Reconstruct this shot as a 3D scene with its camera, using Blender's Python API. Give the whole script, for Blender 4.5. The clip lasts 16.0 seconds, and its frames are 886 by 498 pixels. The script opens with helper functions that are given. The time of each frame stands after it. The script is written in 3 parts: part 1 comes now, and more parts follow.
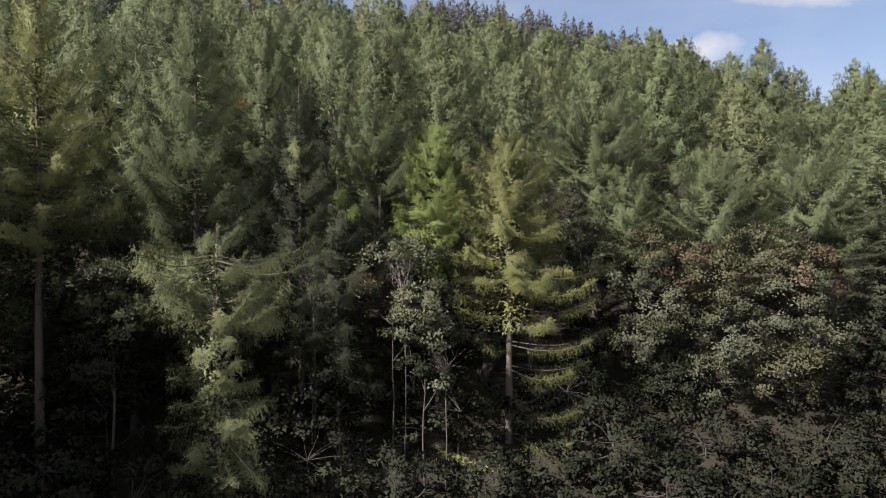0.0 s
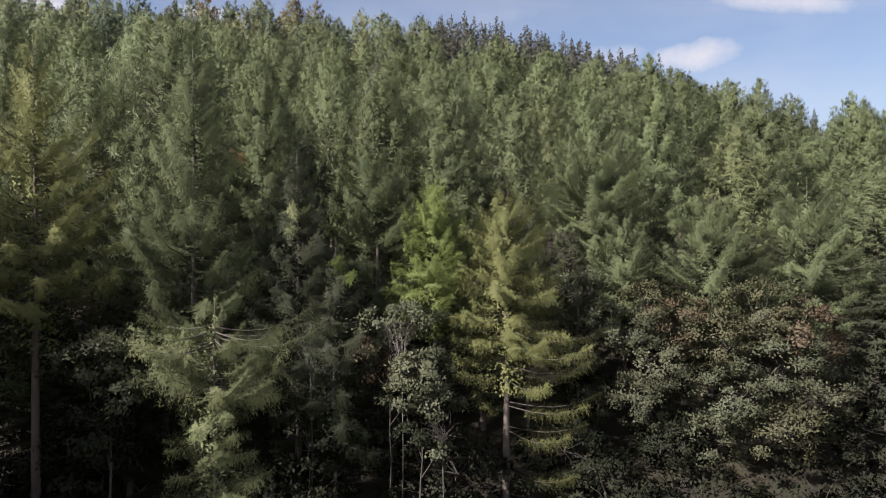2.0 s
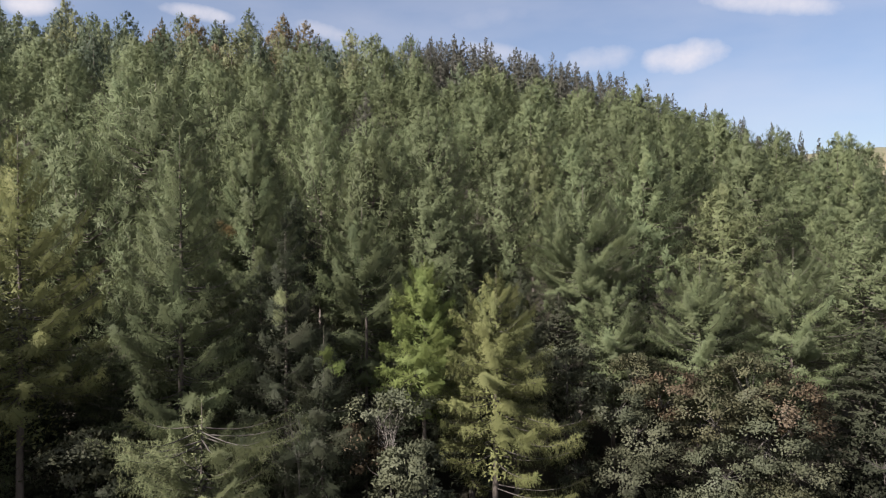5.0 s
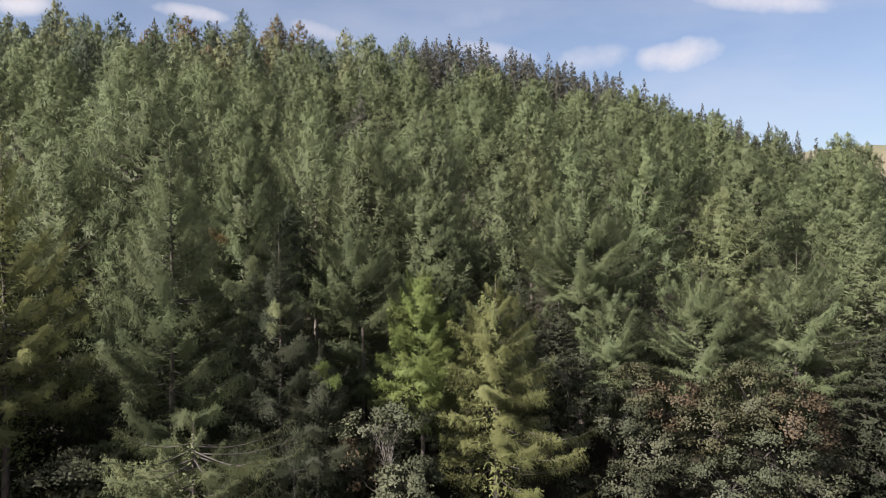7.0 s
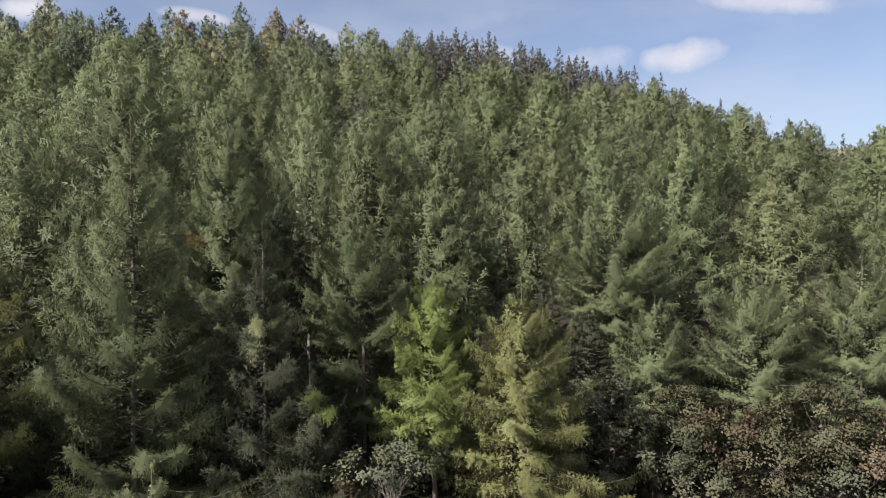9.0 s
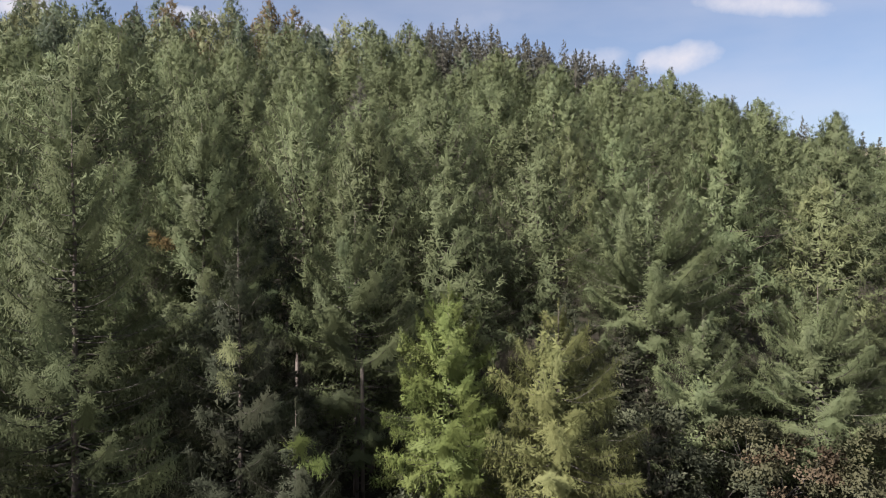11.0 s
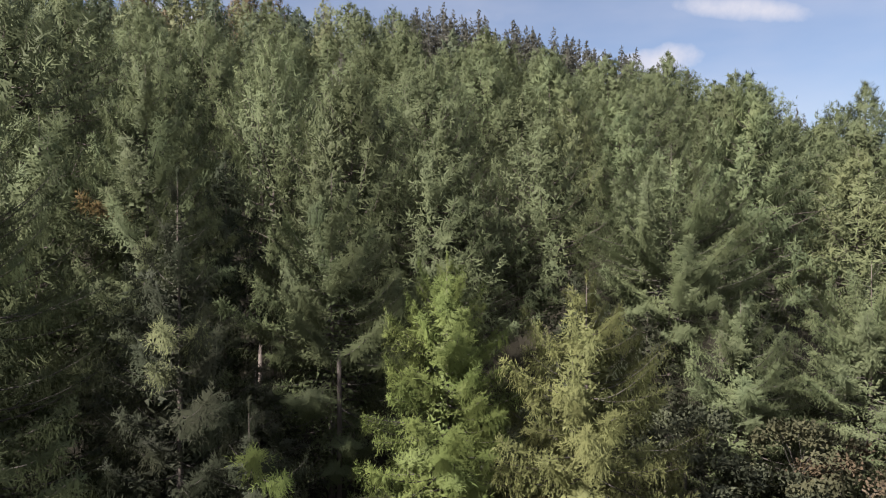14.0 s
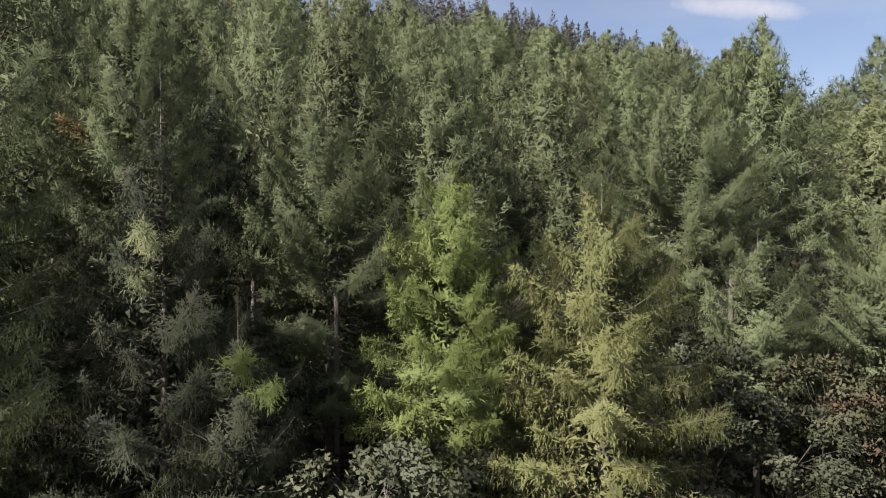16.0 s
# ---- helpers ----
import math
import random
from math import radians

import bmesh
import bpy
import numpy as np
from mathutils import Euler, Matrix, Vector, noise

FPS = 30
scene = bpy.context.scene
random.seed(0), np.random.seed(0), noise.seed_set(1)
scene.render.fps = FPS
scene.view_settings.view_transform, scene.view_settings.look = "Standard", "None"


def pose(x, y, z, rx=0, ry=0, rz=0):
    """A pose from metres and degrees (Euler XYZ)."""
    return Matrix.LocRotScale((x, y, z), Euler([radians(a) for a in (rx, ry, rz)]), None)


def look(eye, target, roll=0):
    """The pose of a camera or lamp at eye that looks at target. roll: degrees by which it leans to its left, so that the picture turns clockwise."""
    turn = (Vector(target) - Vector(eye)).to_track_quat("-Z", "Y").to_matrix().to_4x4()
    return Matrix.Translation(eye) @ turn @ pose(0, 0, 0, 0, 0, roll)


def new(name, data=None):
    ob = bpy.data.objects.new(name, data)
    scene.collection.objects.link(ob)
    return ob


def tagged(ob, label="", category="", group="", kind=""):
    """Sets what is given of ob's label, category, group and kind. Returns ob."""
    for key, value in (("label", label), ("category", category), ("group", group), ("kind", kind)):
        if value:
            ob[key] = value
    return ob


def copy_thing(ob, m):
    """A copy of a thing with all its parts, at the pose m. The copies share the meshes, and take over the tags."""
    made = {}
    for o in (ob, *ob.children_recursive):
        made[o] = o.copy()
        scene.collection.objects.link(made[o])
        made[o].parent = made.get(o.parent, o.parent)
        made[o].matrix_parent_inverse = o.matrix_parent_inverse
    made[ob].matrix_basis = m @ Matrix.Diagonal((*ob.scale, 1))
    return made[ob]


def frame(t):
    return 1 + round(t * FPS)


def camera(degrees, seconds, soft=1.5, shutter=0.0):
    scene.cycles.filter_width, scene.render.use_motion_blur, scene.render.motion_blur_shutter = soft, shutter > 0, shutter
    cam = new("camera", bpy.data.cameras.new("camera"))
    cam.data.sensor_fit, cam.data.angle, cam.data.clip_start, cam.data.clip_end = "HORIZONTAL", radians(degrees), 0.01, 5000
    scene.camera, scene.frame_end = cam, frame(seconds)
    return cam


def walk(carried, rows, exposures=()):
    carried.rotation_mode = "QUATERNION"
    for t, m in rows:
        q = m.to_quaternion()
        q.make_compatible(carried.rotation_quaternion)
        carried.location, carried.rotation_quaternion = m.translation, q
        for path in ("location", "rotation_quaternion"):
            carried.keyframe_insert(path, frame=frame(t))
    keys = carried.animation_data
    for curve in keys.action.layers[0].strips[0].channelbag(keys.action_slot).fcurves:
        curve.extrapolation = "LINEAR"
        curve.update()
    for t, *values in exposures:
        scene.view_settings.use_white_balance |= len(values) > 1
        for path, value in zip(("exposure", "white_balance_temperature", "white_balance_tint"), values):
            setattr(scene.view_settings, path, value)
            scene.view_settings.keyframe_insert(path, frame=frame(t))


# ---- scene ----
cam = camera(67.1, 16.0, soft=1.0)
METRES, EYE, TILT, LEAN, TURN = 28.0, 13.0, -1.5, 0.0, 0.0
ROWS = [
    (0.0, 0.0, 0.0, 0.0, 0.0, 0.0, -0.0),
    (0.5, 0.0006, -0.0009, 0.0248, 0.0, 0.1, -0.02),
    (1.0, 0.0002, -0.0011, 0.0526, -0.02, 0.21, -0.02),
    (1.5, -0.0003, -0.0014, 0.0784, -0.07, 0.29, -0.08),
    (2.0, 0.0003, -0.0015, 0.1065, -0.18, 0.36, -0.14),
    (2.5, -0.0006, -0.0007, 0.1334, -0.32, 0.4, -0.14),
    (3.0, -0.0, -0.0012, 0.1626, -0.47, 0.4, -0.2),
    (3.5, 0.0007, -0.0017, 0.1891, -0.61, 0.42, -0.21),
    (4.0, 0.0022, -0.0019, 0.2189, -0.77, 0.44, -0.21),
    (4.5, 0.0025, -0.0019, 0.2454, -0.92, 0.41, -0.17),
    (7.0, -0.0019, 0.0298, 0.2819, -1.42, 0.29, 0.18),
    (7.5, -0.003, 0.0655, 0.2828, -1.51, 0.33, 0.22),
    (8.0, -0.0048, 0.1152, 0.2837, -1.51, 0.36, 0.26),
    (8.5, -0.0078, 0.17, 0.2848, -1.19, 0.44, 0.3),
    (9.0, -0.0143, 0.2302, 0.287, -1.06, 0.47, 0.33),
    (11.5, -0.0436, 0.466, 0.2986, -1.71, 0.53, 0.03),
    (12.0, -0.046, 0.5025, 0.3036, -2.05, 0.52, -0.01),
    (12.5, -0.0474, 0.5331, 0.3078, -2.49, 0.54, -0.06),
    (13.0, -0.048, 0.5612, 0.3029, -2.78, 0.57, -0.08),
    (13.5, -0.0494, 0.5843, 0.2805, -2.91, 0.6, -0.01),
    (14.0, -0.0503, 0.6049, 0.2553, -2.96, 0.57, -0.05),
    (14.5, -0.051, 0.6221, 0.2335, -3.05, 0.55, -0.06),
    (15.0, -0.0519, 0.6368, 0.2104, -3.09, 0.55, -0.0),
    (15.5, -0.0534, 0.6464, 0.1895, -3.12, 0.55, 0.04),
    (16.0, -0.0545, 0.6525, 0.1693, -3.18, 0.48, 0.07),
]
walk(cam, [(t, pose(0, 0, EYE, TILT, LEAN, TURN) @ pose(METRES * x, METRES * y, METRES * z, 90 + pitch, roll, yaw)) for t, x, y, z, yaw, pitch, roll in ROWS],
     exposures=[(0.0, 1.68, 6180, 18), (16.0, 1.68, 6180, 18)])

# ---- sky, sun and exposure ----
SUN_ELEVATION, SUN_AZIMUTH = 38.0, 232.0      # azimuth clockwise from +y
world = bpy.data.worlds.new("sky")
world.use_nodes = True
scene.world = world
wn, wl = world.node_tree.nodes, world.node_tree.links
wn.clear()


def wmath(op, a, b=None, clamp=False):
    n = wn.new("ShaderNodeMath")
    n.operation, n.use_clamp = op, clamp
    for i, v in enumerate((a, b)):
        if v is None:
            continue
        if isinstance(v, (int, float)):
            n.inputs[i].default_value = v
        else:
            wl.new(v, n.inputs[i])
    return n.outputs[0]


sky = wn.new("ShaderNodeTexSky")
sky.sky_type, sky.sun_disc = "NISHITA", False
sky.sun_elevation, sky.sun_rotation = radians(SUN_ELEVATION), radians(SUN_AZIMUTH)
sky.air_density, sky.dust_density, sky.ozone_density = 1.0, 1.2, 1.2
coords = wn.new("ShaderNodeTexCoord")
split = wn.new("ShaderNodeSeparateXYZ")
wl.new(coords.outputs["Generated"], split.inputs[0])
ahead = wmath("MAXIMUM", split.outputs[1], 0.02)
cu, cv = wmath("DIVIDE", split.outputs[0], ahead), wmath("DIVIDE", split.outputs[2], ahead)
puff = wn.new("ShaderNodeTexNoise")
puff.inputs["Scale"].default_value, puff.inputs["Detail"].default_value, puff.inputs["Roughness"].default_value = 14.0, 6.0, 0.6
wl.new(coords.outputs["Generated"], puff.inputs["Vector"])
ragged = wmath("MULTIPLY", wmath("SUBTRACT", puff.outputs[0], 0.5), 1.9)
# clouds: right, up, half width, half height, slant, density
CLOUDS = [(0.385, 0.268, 0.076, 0.030, 0.14, 1.0), (0.250, 0.264, 0.062, 0.026, 0.1, 0.6), (0.505, 0.352, 0.13, 0.024, -0.05, 0.8),
          (0.10, 0.272, 0.09, 0.018, -0.15, 0.5), (0.07, 0.325, 0.11, 0.032, 0.2, 0.26), (-0.345, 0.328, 0.06, 0.016, -0.15, 0.9),
          (-0.59, 0.34, 0.05, 0.02, 0.0, 0.9), (-0.14, 0.296, 0.07, 0.018, -0.25, 0.6), (0.64, 0.196, 0.06, 0.014, 0.0, 0.18)]
cover = None
for right, up, half_w, half_h, slant, dense in CLOUDS:
    du = wmath("SUBTRACT", cu, right)
    dv = wmath("SUBTRACT", wmath("SUBTRACT", cv, up), wmath("MULTIPLY", du, slant))
    du, dv = wmath("DIVIDE", du, half_w), wmath("DIVIDE", dv, half_h)
    far = wmath("ADD", wmath("MULTIPLY", du, du), wmath("MULTIPLY", dv, dv))
    body = wmath("SUBTRACT", wmath("ADD", 1.0, ragged), far)
    body = wmath("MULTIPLY", wmath("MULTIPLY", body, 0.9, True), dense)
    cover = body if cover is None else wmath("MAXIMUM", cover, body)
veil = wn.new("ShaderNodeTexNoise")
veil.inputs["Scale"].default_value, veil.inputs["Detail"].default_value = 3.5, 5.0
stretch = wn.new("ShaderNodeMapping")
stretch.inputs["Scale"].default_value = (1.0, 1.0, 3.0)
wl.new(coords.outputs["Generated"], stretch.inputs["Vector"])
wl.new(stretch.outputs[0], veil.inputs["Vector"])
thin = wmath("MULTIPLY", wmath("SUBTRACT", veil.outputs[0], 0.40), 1.4, True)
cover = wmath("MAXIMUM", cover, wmath("MULTIPLY", wmath("ADD", thin, 0.22), 0.48))
# bright cloud added out of view behind the camera, to fill the shade
fill_side = wn.new("ShaderNodeMapRange")
fill_side.inputs["From Min"].default_value, fill_side.inputs["From Max"].default_value = 0.20, -0.55
fill_side.inputs["To Max"].default_value = 1.0
wl.new(split.outputs[1], fill_side.inputs["Value"])
fill_cloud = wmath("MULTIPLY", wmath("SUBTRACT", veil.outputs[0], 0.30), 3.0, True)
mixed = wn.new("ShaderNodeMix")
mixed.data_type = "RGBA"
wl.new(cover, mixed.inputs["Factor"])
wl.new(sky.outputs[0], mixed.inputs["A"])
mixed.inputs["B"].default_value = (6.75, 6.6, 6.45, 1)
fill_mix = wn.new("ShaderNodeMix")
fill_mix.data_type = "RGBA"
wl.new(wmath("MULTIPLY", fill_side.outputs[0], fill_cloud), fill_mix.inputs["Factor"])
wl.new(mixed.outputs["Result"], fill_mix.inputs["A"])
fill_mix.inputs["B"].default_value = (6.8, 6.7, 6.9, 1)
back = wn.new("ShaderNodeBackground")
back.inputs["Strength"].default_value = 0.040
wl.new(fill_mix.outputs["Result"], back.inputs["Color"])
wl.new(back.outputs[0], wn.new("ShaderNodeOutputWorld").inputs[0])

sun = new("sun", bpy.data.lights.new("sun", "SUN"))
sun.data.energy, sun.data.angle, sun.data.color = 4.6, radians(1.5), (1.0, 0.93, 0.82)
away = Vector((math.sin(radians(SUN_AZIMUTH)) * math.cos(radians(SUN_ELEVATION)),
               math.cos(radians(SUN_AZIMUTH)) * math.cos(radians(SUN_ELEVATION)), math.sin(radians(SUN_ELEVATION))))
sun.matrix_world = look(away * 60, (0, 0, 0))


# ---- materials ----
def material(name, build):
    m = bpy.data.materials.new(name)
    m.use_nodes = True
    n, l = m.node_tree.nodes, m.node_tree.links
    n.clear()
    l.new(build(n, l), n.new("ShaderNodeOutputMaterial").inputs[0])
    return m


def mix_colours(n, l, fac, a, b, blend="MIX"):
    x = n.new("ShaderNodeMix")
    x.data_type, x.blend_type = "RGBA", blend
    for socket, v in (("Factor", fac), ("A", a), ("B", b)):
        if isinstance(v, (int, float)):
            x.inputs[socket].default_value = v
        elif isinstance(v, tuple):
            x.inputs[socket].default_value = (*v, 1)
        else:
            l.new(v, x.inputs[socket])
    return x.outputs["Result"]


def noise_node(n, l, scale, detail=4.0, rough=0.55, space="Object", squash=None):
    c = n.new("ShaderNodeTexCoord").outputs[space]
    if squash:
        mp = n.new("ShaderNodeMapping")
        mp.inputs["Scale"].default_value = squash
        l.new(c, mp.inputs[0])
        c = mp.outputs[0]
    t = n.new("ShaderNodeTexNoise")
    t.inputs["Scale"].default_value, t.inputs["Detail"].default_value, t.inputs["Roughness"].default_value = scale, detail, rough
    l.new(c, t.inputs["Vector"])
    return t.outputs[0]


def ramp(n, l, fac, lo, hi):
    r = n.new("ShaderNodeMapRange")
    r.inputs["From Min"].default_value, r.inputs["From Max"].default_value = lo, hi
    l.new(fac, r.inputs["Value"])
    return r.outputs[0]


def foliage(name, cool, warm, tip, gloss=0.07, through_light=0.32, spread=0.5, by_tree=0.0):
    """Needles or leaves: tint by tree, by clump and by leaf, some light let through."""
    def build(n, l):
        clump = ramp(n, l, noise_node(n, l, 0.55, 3.0), 0.35, 0.65)
        col = mix_colours(n, l, clump, cool, warm)
        tree = n.new("ShaderNodeObjectInfo").outputs["Random"]
        col = mix_colours(n, l, ramp(n, l, tree, 0.0, 1.0 / spread), col, tip)
        leaf = n.new("ShaderNodeNewGeometry").outputs["Random Per Island"]
        if by_tree:                                             # some trees stand darker and bluer, some paler
            col = mix_colours(n, l, ramp(n, l, tree, 0.1, 1.0 / by_tree), col, tuple(v * k for v, k in zip(cool, (0.44, 0.50, 0.55))))
        hsv = n.new("ShaderNodeHueSaturation")
        l.new(ramp(n, l, leaf, -3.2, 2.0), hsv.inputs["Value"])
        l.new(col, hsv.inputs["Color"])
        p = n.new("ShaderNodeBsdfPrincipled")
        p.inputs["Roughness"].default_value, p.inputs["Specular IOR Level"].default_value = 0.55, gloss
        l.new(hsv.outputs[0], p.inputs["Base Color"])
        tr = n.new("ShaderNodeBsdfTranslucent")
        l.new(hsv.outputs[0], tr.inputs["Color"])
        mx = n.new("ShaderNodeMixShader")
        mx.inputs[0].default_value = through_light
        l.new(p.outputs[0], mx.inputs[1])
        l.new(tr.outputs[0], mx.inputs[2])
        return mx.outputs[0]
    return material(name, build)


def rough_surface(name, a, b, scale, squash=None, bump=0.3, fine=6.0, roughness=0.9):
    def build(n, l):
        big = ramp(n, l, noise_node(n, l, scale, 5.0, 0.6, squash=squash), 0.3, 0.7)
        small = noise_node(n, l, scale * fine, 4.0, 0.65, squash=squash)
        col = mix_colours(n, l, big, a, b)
        col = mix_colours(n, l, 0.6, col, mix_colours(n, l, small, (0.25, 0.25, 0.25), (0.85, 0.85, 0.85)), "OVERLAY")
        p = n.new("ShaderNodeBsdfPrincipled")
        p.inputs["Roughness"].default_value = roughness
        p.inputs["Specular IOR Level"].default_value = 0.2
        l.new(col, p.inputs["Base Color"])
        bn = n.new("ShaderNodeBump")
        bn.inputs["Strength"].default_value, bn.inputs["Distance"].default_value = bump, 0.05
        l.new(small, bn.inputs["Height"])
        l.new(bn.outputs[0], p.inputs["Normal"])
        return p.outputs[0]
    return material(name, build)


NEEDLE_GREEN = foliage("larch_needles", (0.105, 0.136, 0.070), (0.138, 0.165, 0.078), (0.155, 0.160, 0.076), spread=0.55, by_tree=0.35)
NEEDLE_BRIGHT = foliage("bright_larch_needles", (0.140, 0.186, 0.060), (0.178, 0.220, 0.068), (0.175, 0.198, 0.066))
NEEDLE_GOLD = foliage("golden_larch_needles", (0.168, 0.186, 0.076), (0.205, 0.217, 0.086), (0.196, 0.200, 0.082))
# lighter than NEEDLE_GREEN, in part to stand in for haze on the slope
NEEDLE_PALE = foliage("pale_larch_needles", (0.140, 0.180, 0.094), (0.180, 0.212, 0.102), (0.206, 0.214, 0.102), spread=0.55, by_tree=0.48)
FAR_LARCH = [foliage("far_larch_needles", *hues) for hues in (((0.138, 0.172, 0.100), (0.170, 0.200, 0.106), (0.18, 0.20, 0.105)), ((0.100, 0.130, 0.080), (0.125, 0.152, 0.086), (0.13, 0.15, 0.085)),
             ((0.158, 0.178, 0.096), (0.190, 0.205, 0.104), (0.20, 0.20, 0.10)), ((0.070, 0.094, 0.066), (0.088, 0.112, 0.074), (0.09, 0.11, 0.07)))]
NEEDLE_SILVER = foliage("silvery_larch_needles", (0.175, 0.205, 0.105), (0.215, 0.240, 0.118), (0.21, 0.22, 0.11))
NEEDLE_AMBER = foliage("amber_larch_needles", (0.13, 0.100, 0.042), (0.16, 0.115, 0.045), (0.15, 0.10, 0.04))
# spruce tone; on larches and gap-filling trees it stands in for shade
NEEDLE_DARK = foliage("spruce_and_shade_needles", (0.044, 0.056, 0.034), (0.058, 0.070, 0.040), (0.074, 0.072, 0.048), spread=0.5)
# dun spruce, made paler and greyer with the distance haze in its colour
NEEDLE_HAZED = foliage("hazed_spruce_needles", (0.084, 0.090, 0.072), (0.100, 0.104, 0.080), (0.115, 0.108, 0.084))
NEEDLE_RUST = foliage("russet_crown_leaves", (0.13, 0.105, 0.06), (0.16, 0.125, 0.07), (0.15, 0.12, 0.065))
NEEDLE_STRAW = foliage("straw_larch_needles", (0.152, 0.180, 0.090), (0.186, 0.206, 0.098), (0.19, 0.20, 0.095))
LEAF_GREY = foliage("grey_green_leaves", (0.092, 0.106, 0.066), (0.129, 0.141, 0.084), (0.125, 0.124, 0.076), gloss=0.13)
LEAF_OLIVE = foliage("olive_leaves", (0.085, 0.091, 0.052), (0.127, 0.126, 0.068), (0.118, 0.105, 0.058), gloss=0.13)
LEAF_RUSSET = foliage("russet_leaves", (0.120, 0.092, 0.060), (0.155, 0.115, 0.070), (0.13, 0.10, 0.06), gloss=0.2)
# near black: the shade below the crowns is put into the colour
LEAF_SHADE = foliage("shade_dark_leaves", (0.028, 0.036, 0.023), (0.041, 0.047, 0.029), (0.045, 0.042, 0.028), gloss=0.05)
BARK = rough_surface("larch_bark", (0.060, 0.050, 0.042), (0.112, 0.097, 0.083), 3.0, (1, 1, 0.25))
BARK_GREY = rough_surface("grey_bark", (0.036, 0.033, 0.029), (0.070, 0.064, 0.056), 4.0, (1, 1, 0.4))
DEADWOOD = rough_surface("bleached_deadwood", (0.11, 0.10, 0.087), (0.19, 0.175, 0.155), 5.0, (1, 1, 0.2), bump=0.2)
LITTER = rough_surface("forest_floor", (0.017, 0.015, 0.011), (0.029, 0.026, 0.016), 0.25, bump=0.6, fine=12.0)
MOOR = rough_surface("moorland_grass", (0.135, 0.120, 0.075), (0.105, 0.105, 0.062), 0.012, bump=0.4, fine=20.0)


# ---- mesh building ----
class Geo:
    """Collects triangles."""

    def __init__(self):
        self.v, self.f, self.n, self.count = [], [], [], 0

    def add(self, v, f):
        self.v.append(np.asarray(v, np.float32).reshape(-1, 3))
        self.f.append(np.asarray(f, np.int32).reshape(-1, 3) + self.count)
        self.count += len(self.v[-1])

    def slivers(self, root, way, side, length, width, normal):
        """One pointed leaf a row: from root along way, as wide as width across side."""
        n = len(root)
        half = side * (np.asarray(width) / 2)[:, None]
        mid = root + way * (np.asarray(length) * 0.35)[:, None]
        v = np.stack([root, mid + half, root + way * np.asarray(length)[:, None], mid - half], 1).reshape(-1, 3)
        i = np.arange(n)[:, None] * 4
        self.n.append(np.repeat(normal, 4, 0).astype(np.float32))
        self.add(v, np.concatenate([i + np.array([[0, 1, 2]]), i + np.array([[0, 2, 3]])], 1).reshape(-1, 3))

    def spikes(self, root, way, side, length, width, normal):
        """One triangle a row."""
        n = len(root)
        half = side * (np.asarray(width) / 2)[:, None]
        v = np.stack([root - half, root + half, root + way * np.asarray(length)[:, None]], 1).reshape(-1, 3)
        self.n.append(np.repeat(normal, 3, 0).astype(np.float32))
        self.add(v, np.arange(n * 3).reshape(-1, 3))

    def tube(self, points, radii, sides=6):
        p = np.asarray(points, float)
        d = np.gradient(p, axis=0)
        d /= np.linalg.norm(d, axis=1)[:, None] + 1e-9
        ref = np.where(np.abs(d[:, 2:3]) > 0.9, np.array([[1.0, 0, 0]]), np.array([[0, 0, 1.0]]))
        a = np.cross(d, ref)
        a /= np.linalg.norm(a, axis=1)[:, None]
        b = np.cross(d, a)
        ang = np.linspace(0, 2 * np.pi, sides, endpoint=False)
        r = np.asarray(radii, float)[:, None, None]
        v = p[:, None] + r * (a[:, None] * np.cos(ang)[None, :, None] + b[:, None] * np.sin(ang)[None, :, None])
        f = []
        for i in range(len(p) - 1):
            for j in range(sides):
                k = (j + 1) % sides
                q = (i * sides + j, i * sides + k, (i + 1) * sides + k, (i + 1) * sides + j)
                f += [(q[0], q[2], q[1]), (q[0], q[3], q[2])]
        for j in range(1, sides - 1):
            f.append(((len(p) - 1) * sides, (len(p) - 1) * sides + j + 1, (len(p) - 1) * sides + j))
        self.add(v.reshape(-1, 3), f)

    def mesh(self, name, smooth=False):
        v, f = np.concatenate(self.v), np.concatenate(self.f)
        me = bpy.data.meshes.new(name)
        me.vertices.add(len(v))
        me.vertices.foreach_set("co", v.ravel())
        me.loops.add(f.size)
        me.loops.foreach_set("vertex_index", f.ravel())
        me.polygons.add(len(f))
        me.polygons.foreach_set("loop_start", np.arange(0, f.size, 3, dtype=np.int32))
        me.polygons.foreach_set("use_smooth", np.full(len(f), smooth))
        me.update(calc_edges=True)
        if self.n:                                              # foliage is shaded by the form of its crown
            me.polygons.foreach_set("use_smooth", np.full(len(f), True))
            me.attributes.new("custom_normal", "FLOAT_VECTOR", "POINT").data.foreach_set("vector", np.concatenate(self.n).ravel())
        return me


def part(name, geo, mat, parent, label="", smooth=False):
    me = geo.mesh(name, smooth)
    me.materials.append(mat)
    ob = new(name, me)
    ob.parent = parent
    return tagged(ob, label)


def root_of(name, x, y, z, label, category, group=""):
    ob = new(name)
    ob.empty_display_size = 0.3
    ob.location = (x, y, z)
    return tagged(ob, label, category, group)


def unit(v):
    return v / (np.linalg.norm(v, axis=-1, keepdims=True) + 1e-9)


